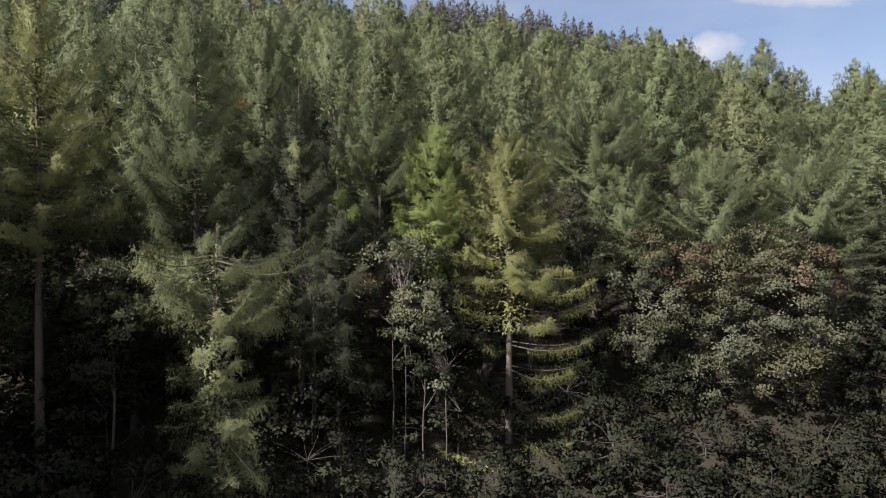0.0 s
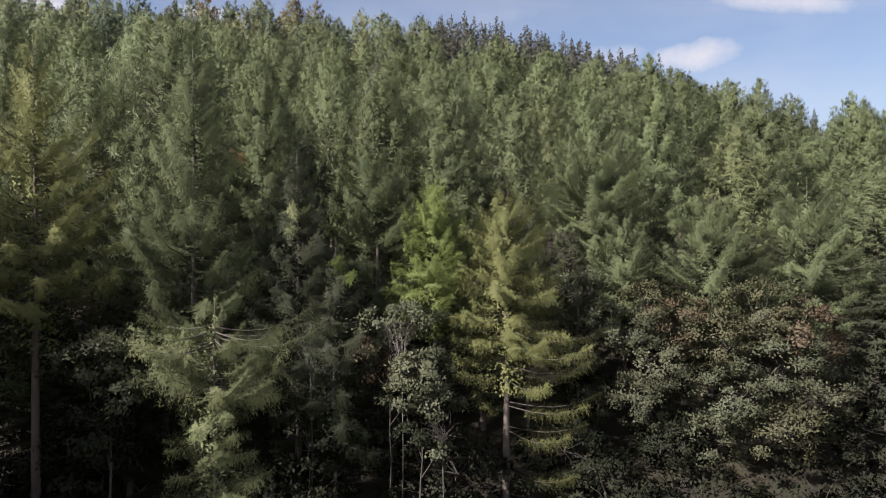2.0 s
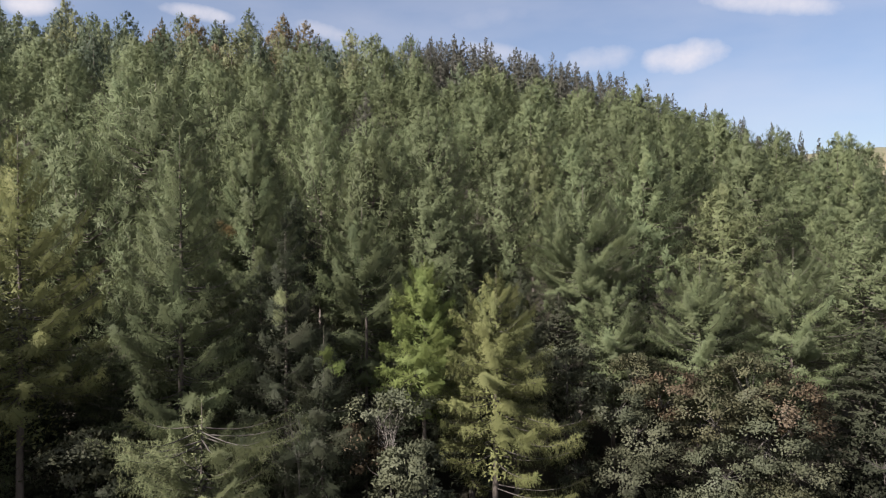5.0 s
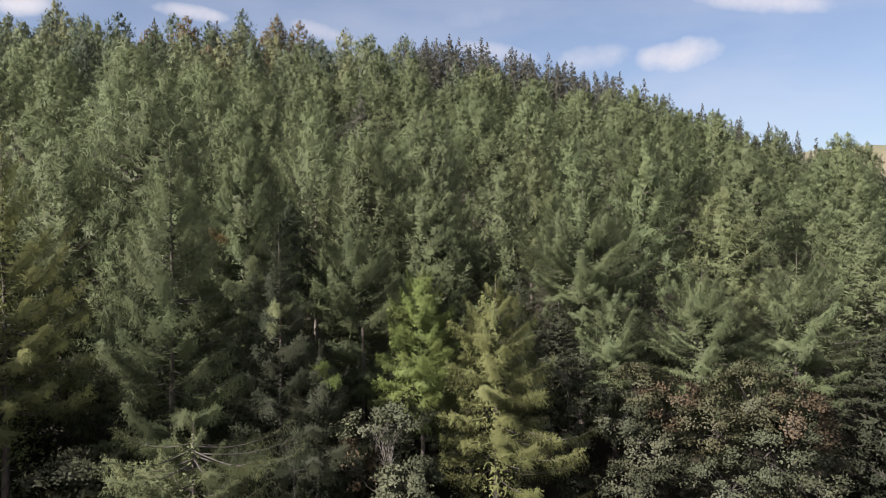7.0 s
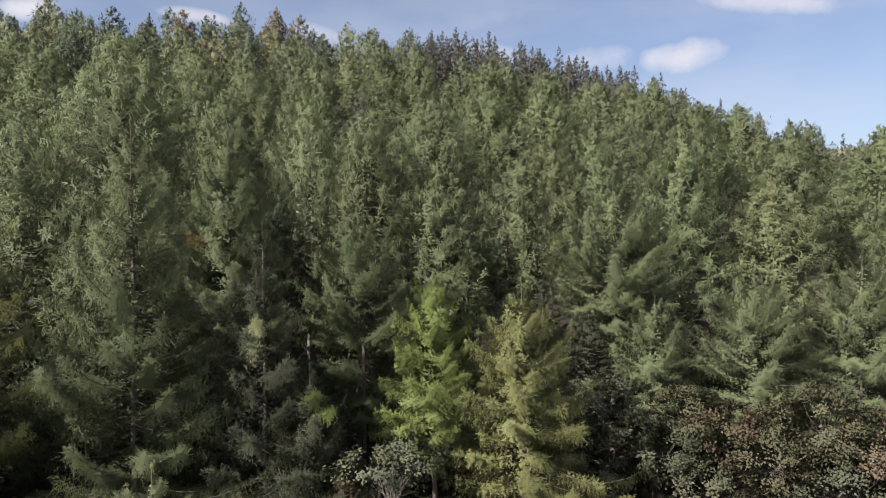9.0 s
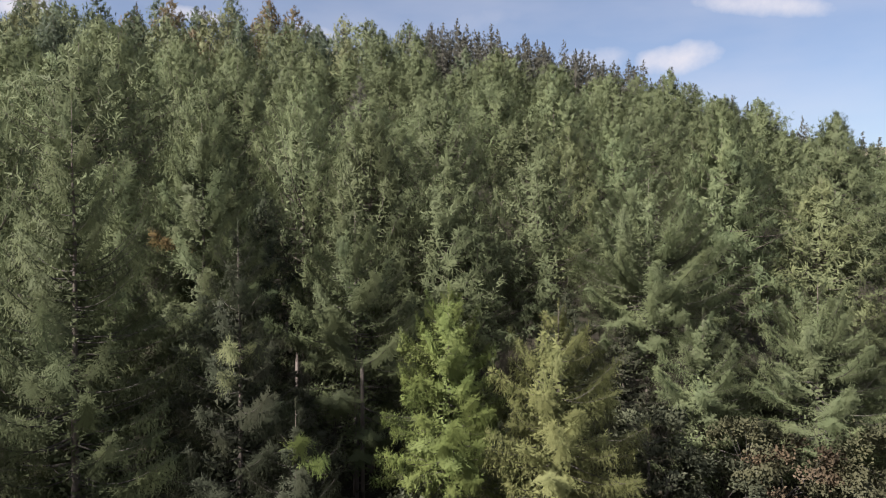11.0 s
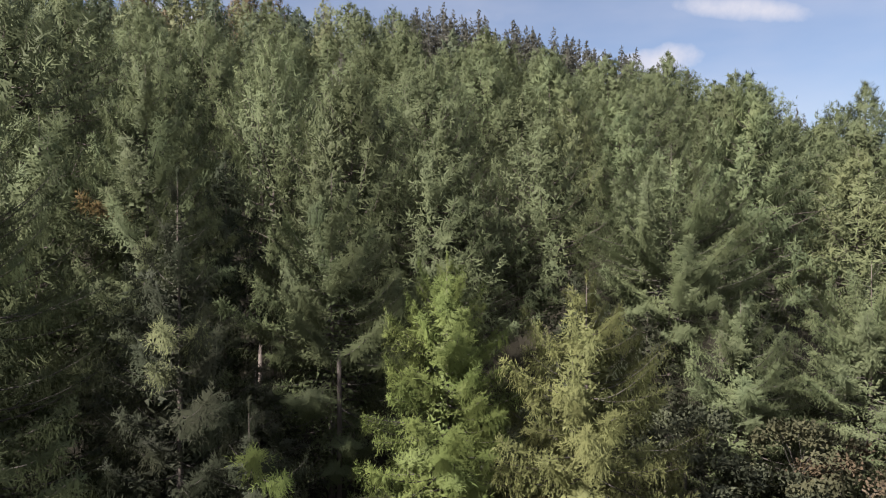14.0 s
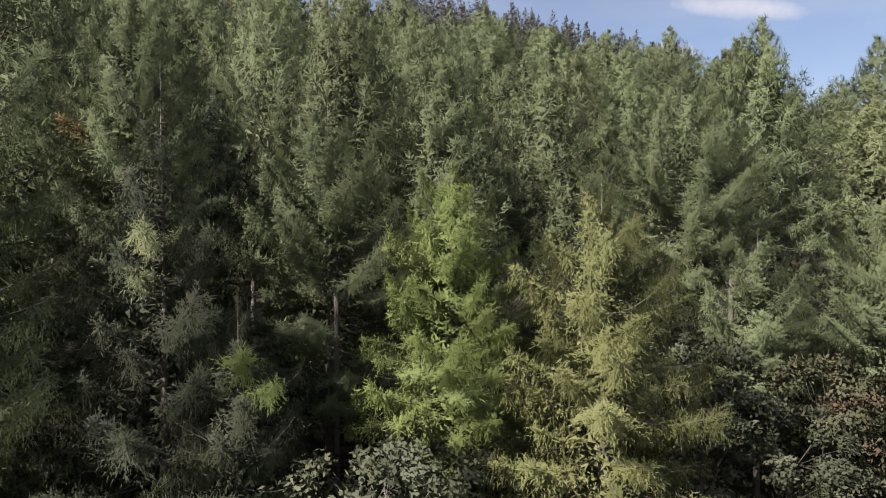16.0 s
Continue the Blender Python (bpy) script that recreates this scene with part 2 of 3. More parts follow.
# ---- the lie of the land ----
def ground_height(x, y):
    x, y = np.asarray(x, float), np.asarray(y, float)
    ridge = 16 + 34 / (1 + np.exp((x - 54) / 18)) + 5 / (1 + np.exp((x + 30) / 10))
    s = np.clip((y - 30) / 115, 0, None)
    rise = np.where(s < 1, s * s * (3 - 2 * s) * 0.12 + s * 0.88, 1 - 0.35 * (1 - np.exp(-(s - 1) * 1.2)))
    moor = 98 * np.exp(-(((x - 460) / 330) ** 2 + ((y - 640) / 170) ** 2))
    near = 0.25 * np.sin(x * 0.37 + 1) * np.cos(y * 0.29) + 0.12 * np.sin(x * 1.1) * np.sin(y * 0.9)
    return ridge * rise + moor + near - 0.02 * np.clip(30 - y, 0, 60)


def build_ground():
    def steps(near, far, fine, n):
        grow = np.geomspace(fine, far - near, n)
        return near + grow
    xs = np.concatenate([-steps(70, 2500, 3, 22)[::-1], np.arange(-70, 70.1, 1.6), steps(70, 2500, 3, 40)])
    ys = np.concatenate([-steps(10, 900, 4, 14)[::-1], np.arange(-10, 60, 1.2), np.arange(60, 175, 2.5), steps(175, 2600, 4, 44)])
    gx, gy = np.meshgrid(xs, ys)
    v = np.stack([gx, gy, ground_height(gx, gy)], -1).reshape(-1, 3)
    nx = len(xs)
    i = (np.arange(len(ys) - 1)[:, None] * nx + np.arange(nx - 1)[None]).ravel()
    f = np.concatenate([np.stack([i, i + 1, i + nx + 1], 1), np.stack([i, i + nx + 1, i + nx], 1)])
    g = Geo()
    g.add(v, f)
    me = g.mesh("ground", True)
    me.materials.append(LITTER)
    me.materials.append(MOOR)
    far = (v[f].mean(1)[:, 1] > 230) | (v[f].mean(1)[:, 1] < -4)
    me.polygons.foreach_set("material_index", far.astype(np.int32))
    tagged(new("ground", me), "wooded hillside of brown needle litter below a grassy moor", "ground", kind="structure")


build_ground()


# ---- conifers ----
UP = np.array([0.0, 0.0, 1.0])


def turned(points, azimuth, at):
    c, s = math.cos(azimuth), math.sin(azimuth)
    p = np.asarray(points)
    return np.stack([p[:, 0] * c - p[:, 1] * s, p[:, 0] * s + p[:, 1] * c, p[:, 2]], 1) + np.asarray(at)


def bough_line(rng, length, lift, n=7):
    """The line of one bough in its own upright plane: out along x, sagging a little, its tip turned up."""
    s = np.linspace(0, 1, n)
    sag = rng.uniform(0.05, 0.14)
    z = length * (np.tan(lift) * s * (1 - 0.3 * s) - sag * np.sin(s * 2.6) + 0.16 * s ** 3)
    y = length * 0.05 * np.cumsum(rng.normal(0, 0.5, n)) * s
    return np.stack([length * s, y, z], 1)


def trunk_line(rng, h, lean=0.012, n=12):
    z = np.linspace(-0.6, h, n)
    off = np.cumsum(rng.normal(0, lean * h / n, (n, 2)), 0)
    off -= off[0] + (off[-1] - off[0]) * 0.5 * ((z + 0.6) / (h + 0.6))[:, None]
    off -= np.array([np.interp(h, z, off[:, 0]), np.interp(h, z, off[:, 1])])[None] * ((z + 0.6) / (h + 0.6))[:, None]
    return np.stack([off[:, 0], off[:, 1], z], 1)


def crown_boughs(rng, h, profile, crown, n, lift=(0.95, 0.5, 0.25, 0.05), points=6, ragged=0.14, bend=1.7):
    """The lines of a crown's boughs, n by points by 3. Their tips lie on the profile (share of the crown from the top, radius);
    each leaves the trunk lower down, sags and turns up again. lift: by share 0, 0.3, 0.65 and 1."""
    f = np.linspace(0.004, 1, 300)
    r = np.interp(f, [q[0] for q in profile], [q[1] for q in profile])
    weight = np.cumsum((r + 1.0) * (1.25 - 0.6 * f))
    f = np.interp((np.arange(n) + rng.random(n)) / n * weight[-1], weight, f)
    a = np.arange(n) * 2.39996 + rng.normal(0, 0.35, n)
    reach = np.interp(f, [q[0] for q in profile], [q[1] for q in profile])
    reach = reach * np.clip(rng.normal(1.0, ragged, n), 0.6, 1.3) * (1 + 0.09 * np.sin(3 * a + rng.uniform(0, 6.28)) + 0.07 * np.sin(5 * a + 7 * f))
    slope = np.interp(f, [0, 0.3, 0.65, 1], lift) + rng.normal(0, 0.09, n)
    tip_z = h - f * h * (1 - crown) + rng.normal(0, 0.12, n)
    rise = reach * np.tan(np.clip(slope, -0.5, 1.25))
    out = np.stack([np.cos(a), np.sin(a), np.zeros(n)], 1)
    across = np.stack([-np.sin(a), np.cos(a), np.zeros(n)], 1)
    s = np.linspace(0, 1, points)[None, :, None]
    sweep = rng.normal(0, 0.12, n)[:, None, None]
    line = out[:, None] * (reach[:, None, None] * s) + across[:, None] * (reach[:, None, None] * sweep * s ** 2)
    sag = 0.07 * reach[:, None, None] * np.sin(s * 3.1416)
    return line + UP * (tip_z[:, None, None] - rise[:, None, None] * (1 - s ** bend) - sag)


def dress(rng, geo, lines, twigs, spikes, needle, width, hang=0.35, erect=0.15, fan=0.30, fringe=0.45, centre=(0.0, 0.0), lie=0.55, bare=0.5, loose=0.42, flat=0.75):
    """Feathers boughs with twigs: fanned to both sides, hanging below as a fringe or standing up as shoots; each twig is a row of needle sprays."""
    b, n = lines.shape[:2]
    size = np.linalg.norm(np.diff(lines, axis=1), axis=2).sum(1)
    m = b * twigs
    which = np.repeat(np.arange(b), twigs)
    L = size[which]
    s = bare + (1 - bare) * rng.random(m) ** 0.8
    t = s * (n - 1)
    i = np.minimum(t.astype(int), n - 2)
    w = (t - i)[:, None]
    p = lines[which, i] * (1 - w) + lines[which, i + 1] * w
    d = unit(lines[which, i + 1] - lines[which, i])
    side = np.cross(d, UP) + rng.normal(0, 0.02, (m, 3))
    side = unit(side) * rng.choice([-1.0, 1.0], m)[:, None]
    kind = rng.random(m)
    hangs, stands = kind < hang, kind > 1 - erect
    open_angle = np.radians(58 - 26 * s + rng.normal(0, 10, m))[:, None]
    way = d * np.cos(open_angle) + side * np.sin(open_angle) + UP * rng.normal(0.04, 0.14, m)[:, None]
    way[hangs] = (d * 0.35 + side * rng.uniform(0, 0.6, m)[:, None] - UP * rng.uniform(0.5, 1.1, m)[:, None])[hangs]
    way[stands] = (d * 0.55 + side * rng.uniform(0, 0.5, m)[:, None] + UP * rng.uniform(0.5, 1.0, m)[:, None])[stands]
    way = unit(way)
    length = (0.14 + fan * np.minimum(L, 3.0) * (1 - s) ** 0.6) * rng.uniform(0.6, 1.25, m)
    length = np.where(hangs, fringe * np.clip(L / 2.2, 0.35, 1.0) * rng.uniform(0.35, 1.2, m), length)
    length = np.where(stands, np.clip(L / 1.6, 0.5, 1) * rng.uniform(0.14, 0.38, m), length)
    k = spikes
    u = (np.arange(k)[None] + rng.uniform(0.0, 1.0, (m, k))) / k
    curl = np.where(hangs | stands, 0.0, 0.16 * length)[:, None] * u ** 2
    pos = p[:, None] + way[:, None] * (length[:, None] * u)[..., None] - UP * curl[..., None]
    q = m * k
    pos = pos.reshape(q, 3) + rng.normal(0, 0.14 * needle, (q, 3))
    form = pos - np.array([centre[0], centre[1], 0.0])
    form[:, 2] = 0
    form = unit(form) * 0.85 + UP * (lie * np.repeat(np.where(hangs, 0.15, 1.0), k))[:, None]
    outward = unit(form)
    nd = np.repeat(way, k, 0) * 0.8 + rng.normal(0, loose, (q, 3)) + UP * np.repeat(np.where(hangs, -0.15, 0.12), k)[:, None]
    nd = unit(nd - outward * (nd * outward).sum(1)[:, None] * flat)          # needles lie spread over the crown's face
    sd = unit(np.cross(nd, outward + rng.normal(0, 0.25, (q, 3))))
    form = unit(form + np.repeat(rng.normal(0, 0.26, (b, 3)), twigs * k, 0) + rng.normal(0, 0.05, (q, 3)))
    small = np.repeat(np.clip(0.55 + 0.25 * L, 0.55, 1.0), k)
    geo.spikes(pos, nd, sd, small * needle * rng.uniform(0.6, 1.3, q), small * width * rng.uniform(0.7, 1.3, q), form)


def fill_crown(rng, geo, h, profile, crown, n, length, width, at=(0.0, 0.0, 0.0)):
    """The inner needle mass of a crown, behind the outer sprays."""
    f = 0.03 + 0.97 * rng.random(n) ** 0.85
    reach = np.interp(f, [q[0] for q in profile], [q[1] for q in profile])
    r = reach * rng.uniform(0.05, 0.45, n)
    a = rng.uniform(0, 6.283, n)
    out = np.stack([np.cos(a), np.sin(a), np.zeros(n)], 1)
    z = h * (1 - f * (1 - crown)) - 0.45 * reach - 0.2
    pos = out * r[:, None] + np.stack([np.zeros(n), np.zeros(n), z], 1) + np.asarray(at)
    nd = unit(rng.normal(0, 0.6, (n, 3)))
    form = out * 0.9 + UP * 0.5
    sd = unit(np.cross(nd, form + rng.normal(0, 0.35, (n, 3))))
    k = np.clip(0.35 + reach / 2.6, 0.4, 1.1)
    geo.spikes(pos, nd, sd, k * length * rng.uniform(0.6, 1.3, n), k * width * rng.uniform(0.7, 1.3, n), unit(form + rng.normal(0, 0.15, (n, 3))))


def leader(rng, h, n=5, long=0.6):
    """The line of a leading shoot, as a bundle of one."""
    z = np.linspace(h - long, h + 0.1, n)
    return np.stack([0.004 * np.arange(n), np.zeros(n), z], 1)[None]


# crowns: share of the crown below the top, radius in metres
DOME = [(0, 0.2), (0.05, 0.85), (0.12, 1.6), (0.25, 2.5), (0.45, 3.4), (0.7, 4.0), (1, 3.9)]
BROAD = [(0, 0.25), (0.05, 1.05), (0.12, 2.0), (0.25, 3.0), (0.45, 4.0), (0.75, 4.7), (1, 4.5)]
CONE = [(0, 0.15), (0.05, 0.65), (0.12, 1.25), (0.25, 2.1), (0.45, 3.0), (0.7, 3.7), (1, 3.8)]
OPEN = [(0, 0.1), (0.08, 0.7), (0.25, 1.8), (0.5, 3.0), (0.8, 3.9), (1, 3.9)]
SPRUCE = [(0, 0.1), (0.06, 0.5), (0.15, 0.95), (0.3, 1.6), (0.6, 2.4), (0.85, 2.9), (1, 2.8)]


def detailed_larch(x, y, top, label, mat, seed, profile=CONE, crown=0.4, boughs=80, extra=(), tinted=(), twigs=92, spikes=6, needle=0.135, width=0.025,
                   girth=0.2, stubs=10, bark=BARK, name="larch_tree", lift=(0.95, 0.45, 0.2, 0.0), hang=0.36, erect=0.16, fringe=0.42, fan=0.40, lie=0.6, fill=2600, ragged=0.2):
    """A tree near the camera: trunk and every bough a part, with its needles under it."""
    rng = np.random.default_rng(seed)
    g = float(ground_height(x, y))
    h = top - g
    tree = root_of(name, x, y, g, label, "tree", "larches along the wood's edge")
    line = trunk_line(rng, h)
    t = Geo()
    t.tube(line, girth * np.clip(1 - 0.97 * (line[:, 2] / h), 0.03, 1.15), 10)
    for _ in range(stubs):                                      # dead snapped twigs below the crown
        z = h * rng.uniform(0.06, crown + 0.1)
        b = bough_line(rng, rng.uniform(0.4, 1.6), rng.normal(-0.1, 0.2), 4)
        at = [np.interp(z, line[:, 2], line[:, k]) for k in (0, 1)] + [z]
        t.tube(turned(b, rng.uniform(0, 6.28), at), np.linspace(0.022, 0.006, 4), 4)
    part("trunk", t, bark, tree, smooth=True)
    plan = [(b, mat) for b in crown_boughs(rng, h, profile, crown, boughs, lift, 7, ragged)]
    for z, azimuth, reach, slope, hue in [(*q, mat) for q in extra] + list(tinted):
        z = z - g
        at = [np.interp(z, line[:, 2], line[:, k]) for k in (0, 1)] + [z]
        plan.append((turned(bough_line(rng, reach, slope), azimuth, at), hue))
    for b, hue in plan:
        reach = float(np.linalg.norm(b[-1] - b[0]))
        wood, leaf = Geo(), Geo()
        wood.tube(b, np.linspace(0.008 + 0.008 * reach, 0.005, len(b)), 5)
        bough = part("bough", wood, BARK_GREY, tree, smooth=True)
        share = min(2.3, 0.35 + reach / 2.5)
        dress(rng, leaf, b[None], max(10, int(twigs * share)), spikes, needle, width, hang, erect, fan, fringe, lie=lie, bare=0.22)
        part("needles", leaf, hue, bough)
    tip = Geo()
    dress(rng, tip, leader(rng, h), 34, 8, needle * 0.8, width * 0.8, 0.0, 0.9)
    part("leading_shoot", tip, mat, tree)
    inner = Geo()
    fill_crown(rng, inner, h, profile, crown, fill, 0.22, 0.10)
    part("inner_foliage", inner, mat, tree)
    return tree


def plain_conifer(rng, h, profile, crown, boughs, twigs, spikes, needle, width, girth, wood, leaf, at=(0, 0, 0), sides=7, bough_wood=True, fill=0,
                  lift=(0.95, 0.5, 0.25, 0.05), hang=0.28, erect=0.2, fringe=0.4, fan=0.34, lie=0.6, ragged=0.12):
    """A tree further off: its wood into one mesh, its needles into another."""
    at = np.asarray(at, float)
    line = trunk_line(rng, h, n=7)
    wood.tube(line + at, girth * np.clip(1 - 0.97 * (line[:, 2] / h), 0.03, 1.15), sides)
    lines = crown_boughs(rng, h, profile, crown, boughs, lift, 5, ragged) + at
    if bough_wood:
        for b in lines[::3]:
            reach = float(np.linalg.norm(b[-1] - b[0]))
            wood.tube(b, np.linspace(0.012 + 0.011 * reach, 0.006, 5), 3)
    dress(rng, leaf, lines, twigs, spikes, needle, width, hang, erect, fan, fringe, at, lie)
    dress(rng, leaf, leader(rng, h) + at, max(3, twigs // 2), 3, needle * 0.8, width * 0.8, 0.0, 0.9, centre=at, lie=lie)
    if fill:
        fill_crown(rng, leaf, h, profile, crown, fill, 0.26 + needle * 0.3, 0.08 + width, at)


# ---- the trees along the wood's edge ----
def heavy(*rows):
    return [(z, radians(a), r, lift) for z, a, r, lift in rows]


detailed_larch(3.5, 35.3, 18.6, "tall golden-green larch with long separate lower boughs", NEEDLE_GOLD, 11,
               profile=[(0, 0.2), (0.07, 1.05), (0.18, 1.8), (0.4, 2.4), (0.62, 2.7), (0.82, 3.2), (1, 3.0)], crown=0.44, boughs=120, twigs=104, girth=0.23, lift=(0.85, 0.30, 0.05, -0.10), hang=0.48, fringe=0.5,
               extra=heavy((11.0, -25, 5.2, -0.05), (11.6, 215, 3.2, 0.1), (10.6, -60, 3.6, 0.0), (9.6, 205, 3.2, 0.0), (9.2, -20, 4.6, 0.05), (10.2, -40, 4.8, 0.0),
                           (8.9, 215, 3.4, -0.02), (8.4, -60, 3.4, 0.0), (8.8, -5, 4.4, 0.0), (7.2, -12, 4.8, 0.02), (7.0, -35, 4.6, 0.02), (5.9, -15, 4.2, 0.0), (5.7, -45, 4.0, 0.0), (6.8, 120, 3.0, 0.0),
                           (3.8, -18, 4.2, 0.02), (3.6, -45, 4.0, 0.0), (2.3, -8, 4.3, 0.0), (2.2, -50, 4.2, 0.0), (1.7, 210, 4.4, 0.0), (1.6, 235, 4.0, 0.0), (1.5, -40, 4.4, 0.0), (1.4, 265, 3.2, 0.0), (9.5, 80, 3.4, 0.1)))
detailed_larch(-0.3, 36.4, 19.1, "bright green larch with a full narrow conical crown", NEEDLE_BRIGHT, 12,
               profile=[(0, 0.2), (0.08, 0.85), (0.22, 1.45), (0.5, 2.0), (0.8, 2.35), (1, 2.2)], crown=0.55, boughs=130, twigs=100, girth=0.2, lift=(0.9, 0.35, 0.12, -0.05), hang=0.42)
detailed_larch(-10.0, 29.6, 13.2, "broad spreading young larch with drooping lower boughs", NEEDLE_SILVER, 13, lie=0.9, stubs=0,
               profile=[(0, 0.2), (0.05, 0.5), (0.10, 1.3), (0.14, 3.0), (0.2, 3.5), (0.3, 2.6), (0.42, 1.9), (0.55, 2.1), (0.8, 3.0), (1, 3.4)], crown=0.05, boughs=105, girth=0.19, lift=(0.9, 0.12, 0.0, -0.15), fringe=0.6, hang=0.5,
               extra=heavy((11.6, 0, 4.6, 0.05), (11.0, 190, 4.3, -0.05), (11.4, -60, 3.8, 0.0), (11.2, 240, 4.0, 0.0), (9.2, -25, 3.1, 0.0), (12.0, 170, 3.6, 0.08), (11.9, 20, 4.2, 0.1), (11.7, -30, 4.6, 0.06), (11.5, -10, 4.9, 0.0), (11.3, 205, 4.4, 0.0), (11.8, 225, 3.7, 0.06)))
detailed_larch(-19.0, 31.4, 25.2, "tall larch with a bare lower trunk and long boughs", NEEDLE_GOLD, 14,
               profile=[(0, 0.2), (0.1, 1.0), (0.3, 2.3), (0.6, 3.6), (1, 4.4)], crown=0.50, boughs=105, girth=0.26, needle=0.15, width=0.025, ragged=0.25,
               extra=heavy((14.0, -20, 4.9, 0.0), (13.8, 200, 4.4, 0.0), (14.4, -80, 4.0, 0.0), (14.2, -45, 4.6, 0.0), (13.2, -5, 4.2, 0.0), (12.6, -60, 3.8, 0.0)))
detailed_larch(-12.7, 34.4, 25.6, "very tall open larch with hanging grey-green sprays", NEEDLE_GREEN, 15,
               profile=[(0, 0.2), (0.1, 1.0), (0.25, 2.0), (0.5, 3.2), (0.8, 4.2), (1, 4.4)], crown=0.30, boughs=150, girth=0.25, needle=0.15, width=0.025, hang=0.5, fringe=0.7, ragged=0.25)
# its dark needle colour takes the place of the shade on it
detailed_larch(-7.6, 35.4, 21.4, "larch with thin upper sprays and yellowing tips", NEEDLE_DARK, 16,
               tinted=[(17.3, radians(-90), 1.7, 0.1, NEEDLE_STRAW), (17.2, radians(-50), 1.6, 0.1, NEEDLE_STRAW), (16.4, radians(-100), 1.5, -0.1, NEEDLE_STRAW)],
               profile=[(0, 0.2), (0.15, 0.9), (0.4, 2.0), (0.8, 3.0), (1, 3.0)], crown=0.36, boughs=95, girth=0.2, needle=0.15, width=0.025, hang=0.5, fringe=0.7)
# shade in the needle colour, sunlit tips in the brighter one
detailed_larch(-5.3, 33.6, 15.6, "small larch darkened for shade, with lit green tips on hanging boughs", NEEDLE_DARK, 17,
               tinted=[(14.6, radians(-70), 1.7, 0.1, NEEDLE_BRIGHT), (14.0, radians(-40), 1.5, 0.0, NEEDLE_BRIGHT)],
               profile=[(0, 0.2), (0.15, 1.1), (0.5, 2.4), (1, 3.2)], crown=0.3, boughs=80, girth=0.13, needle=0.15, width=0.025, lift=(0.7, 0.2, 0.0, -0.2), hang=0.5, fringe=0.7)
# needles darkened to keep the gap behind the front row in shade
detailed_larch(5.4, 41.2, 17.4, "slim larch coloured dark for shade behind taller neighbours", NEEDLE_DARK, 18,
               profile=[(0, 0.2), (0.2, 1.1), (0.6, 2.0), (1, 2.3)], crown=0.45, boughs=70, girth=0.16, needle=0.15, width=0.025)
detailed_larch(12.0, 43.4, 17.4, "green larch with broad fringed boughs", NEEDLE_PALE, 19,
               profile=[(0, 0.3), (0.1, 1.3), (0.4, 2.5), (1, 3.1)], crown=0.45, boughs=75, girth=0.17, needle=0.15, width=0.025, lift=(0.9, 0.4, 0.15, 0.0), ragged=0.25)
detailed_larch(17.8, 43.9, 18.9, "rounded pale green larch with broad leafy boughs", NEEDLE_PALE, 20,
               profile=[(0, 0.3), (0.06, 1.2), (0.18, 2.2), (0.4, 3.2), (0.7, 3.9), (1, 3.9)], crown=0.33, boughs=120, girth=0.2, needle=0.15, width=0.025, lift=(0.95, 0.45, 0.22, 0.08), ragged=0.22)
detailed_larch(24.4, 44.6, 19.8, "wide grey-green larch with layered boughs", NEEDLE_PALE, 21,
               profile=[(0, 0.3), (0.06, 1.2), (0.18, 2.2), (0.4, 3.3), (0.7, 4.1), (1, 4.1)], crown=0.33, boughs=120, girth=0.21, needle=0.15, width=0.025, lift=(0.95, 0.40, 0.15, 0.0), ragged=0.22)
detailed_larch(11.0, 48.2, 24.4, "flat-topped broad larch with a visible pale trunk", NEEDLE_PALE, 22,
               profile=[(0, 0.5), (0.06, 1.6), (0.18, 2.8), (0.4, 3.7), (0.8, 4.0), (1, 3.4)], crown=0.48, boughs=110, girth=0.2, needle=0.18, width=0.030, lift=(1.0, 0.5, 0.25, 0.05))
detailed_larch(-4.4, 43.2, 22.4, "mid-height green larch in a dense stand", NEEDLE_GREEN, 23,
               profile=DOME, crown=0.4, boughs=100, girth=0.18, needle=0.18, width=0.030)
detailed_larch(-11.2, 42.6, 26.3, "tall green larch with a slender crown and one dull amber bough", NEEDLE_GREEN, 24,
               tinted=[(20.7, radians(235), 2.4, 0.1, NEEDLE_AMBER)],
               profile=[(0, 0.2), (0.08, 0.9), (0.22, 1.8), (0.5, 2.7), (0.8, 3.2), (1, 3.0)], crown=0.36, boughs=120, girth=0.21, needle=0.18, width=0.030)

# ---- the stand behind: a few trees built once, each copied ----
random_trees = np.random.default_rng(5)


def pattern(name, label, mat, seed, h, profile, crown, boughs, twigs, spikes, needle, width, group, bark=BARK, fill=1600, **manner):
    rng = np.random.default_rng(seed)
    tree = root_of(name, 0, 0, -500, label, "tree", group)
    wood, leaf = Geo(), Geo()
    plain_conifer(rng, h, profile, crown, boughs, twigs, spikes, needle, width, 0.2, wood, leaf, fill=fill, **manner)
    part("trunk", wood, bark, tree, smooth=True)
    part("crown", leaf, mat, tree)
    return tree


UPSWEPT, LEVEL = (1.0, 0.65, 0.4, 0.15), (0.9, 0.35, 0.1, -0.05)
stand = [pattern("larch_tree", "grey-green larch in the dense plantation stand", mat, 31 + i, 18.0, p, c, 240, 17, 4, 0.36, 0.062, "plantation larches", lift=lift)
         for i, (p, c, mat, lift) in enumerate([(DOME, 0.42, NEEDLE_PALE, UPSWEPT), (BROAD, 0.45, NEEDLE_PALE, LEVEL), (CONE, 0.38, NEEDLE_GREEN, UPSWEPT), (BROAD, 0.40, NEEDLE_PALE, UPSWEPT), (OPEN, 0.42, NEEDLE_PALE, LEVEL)])]
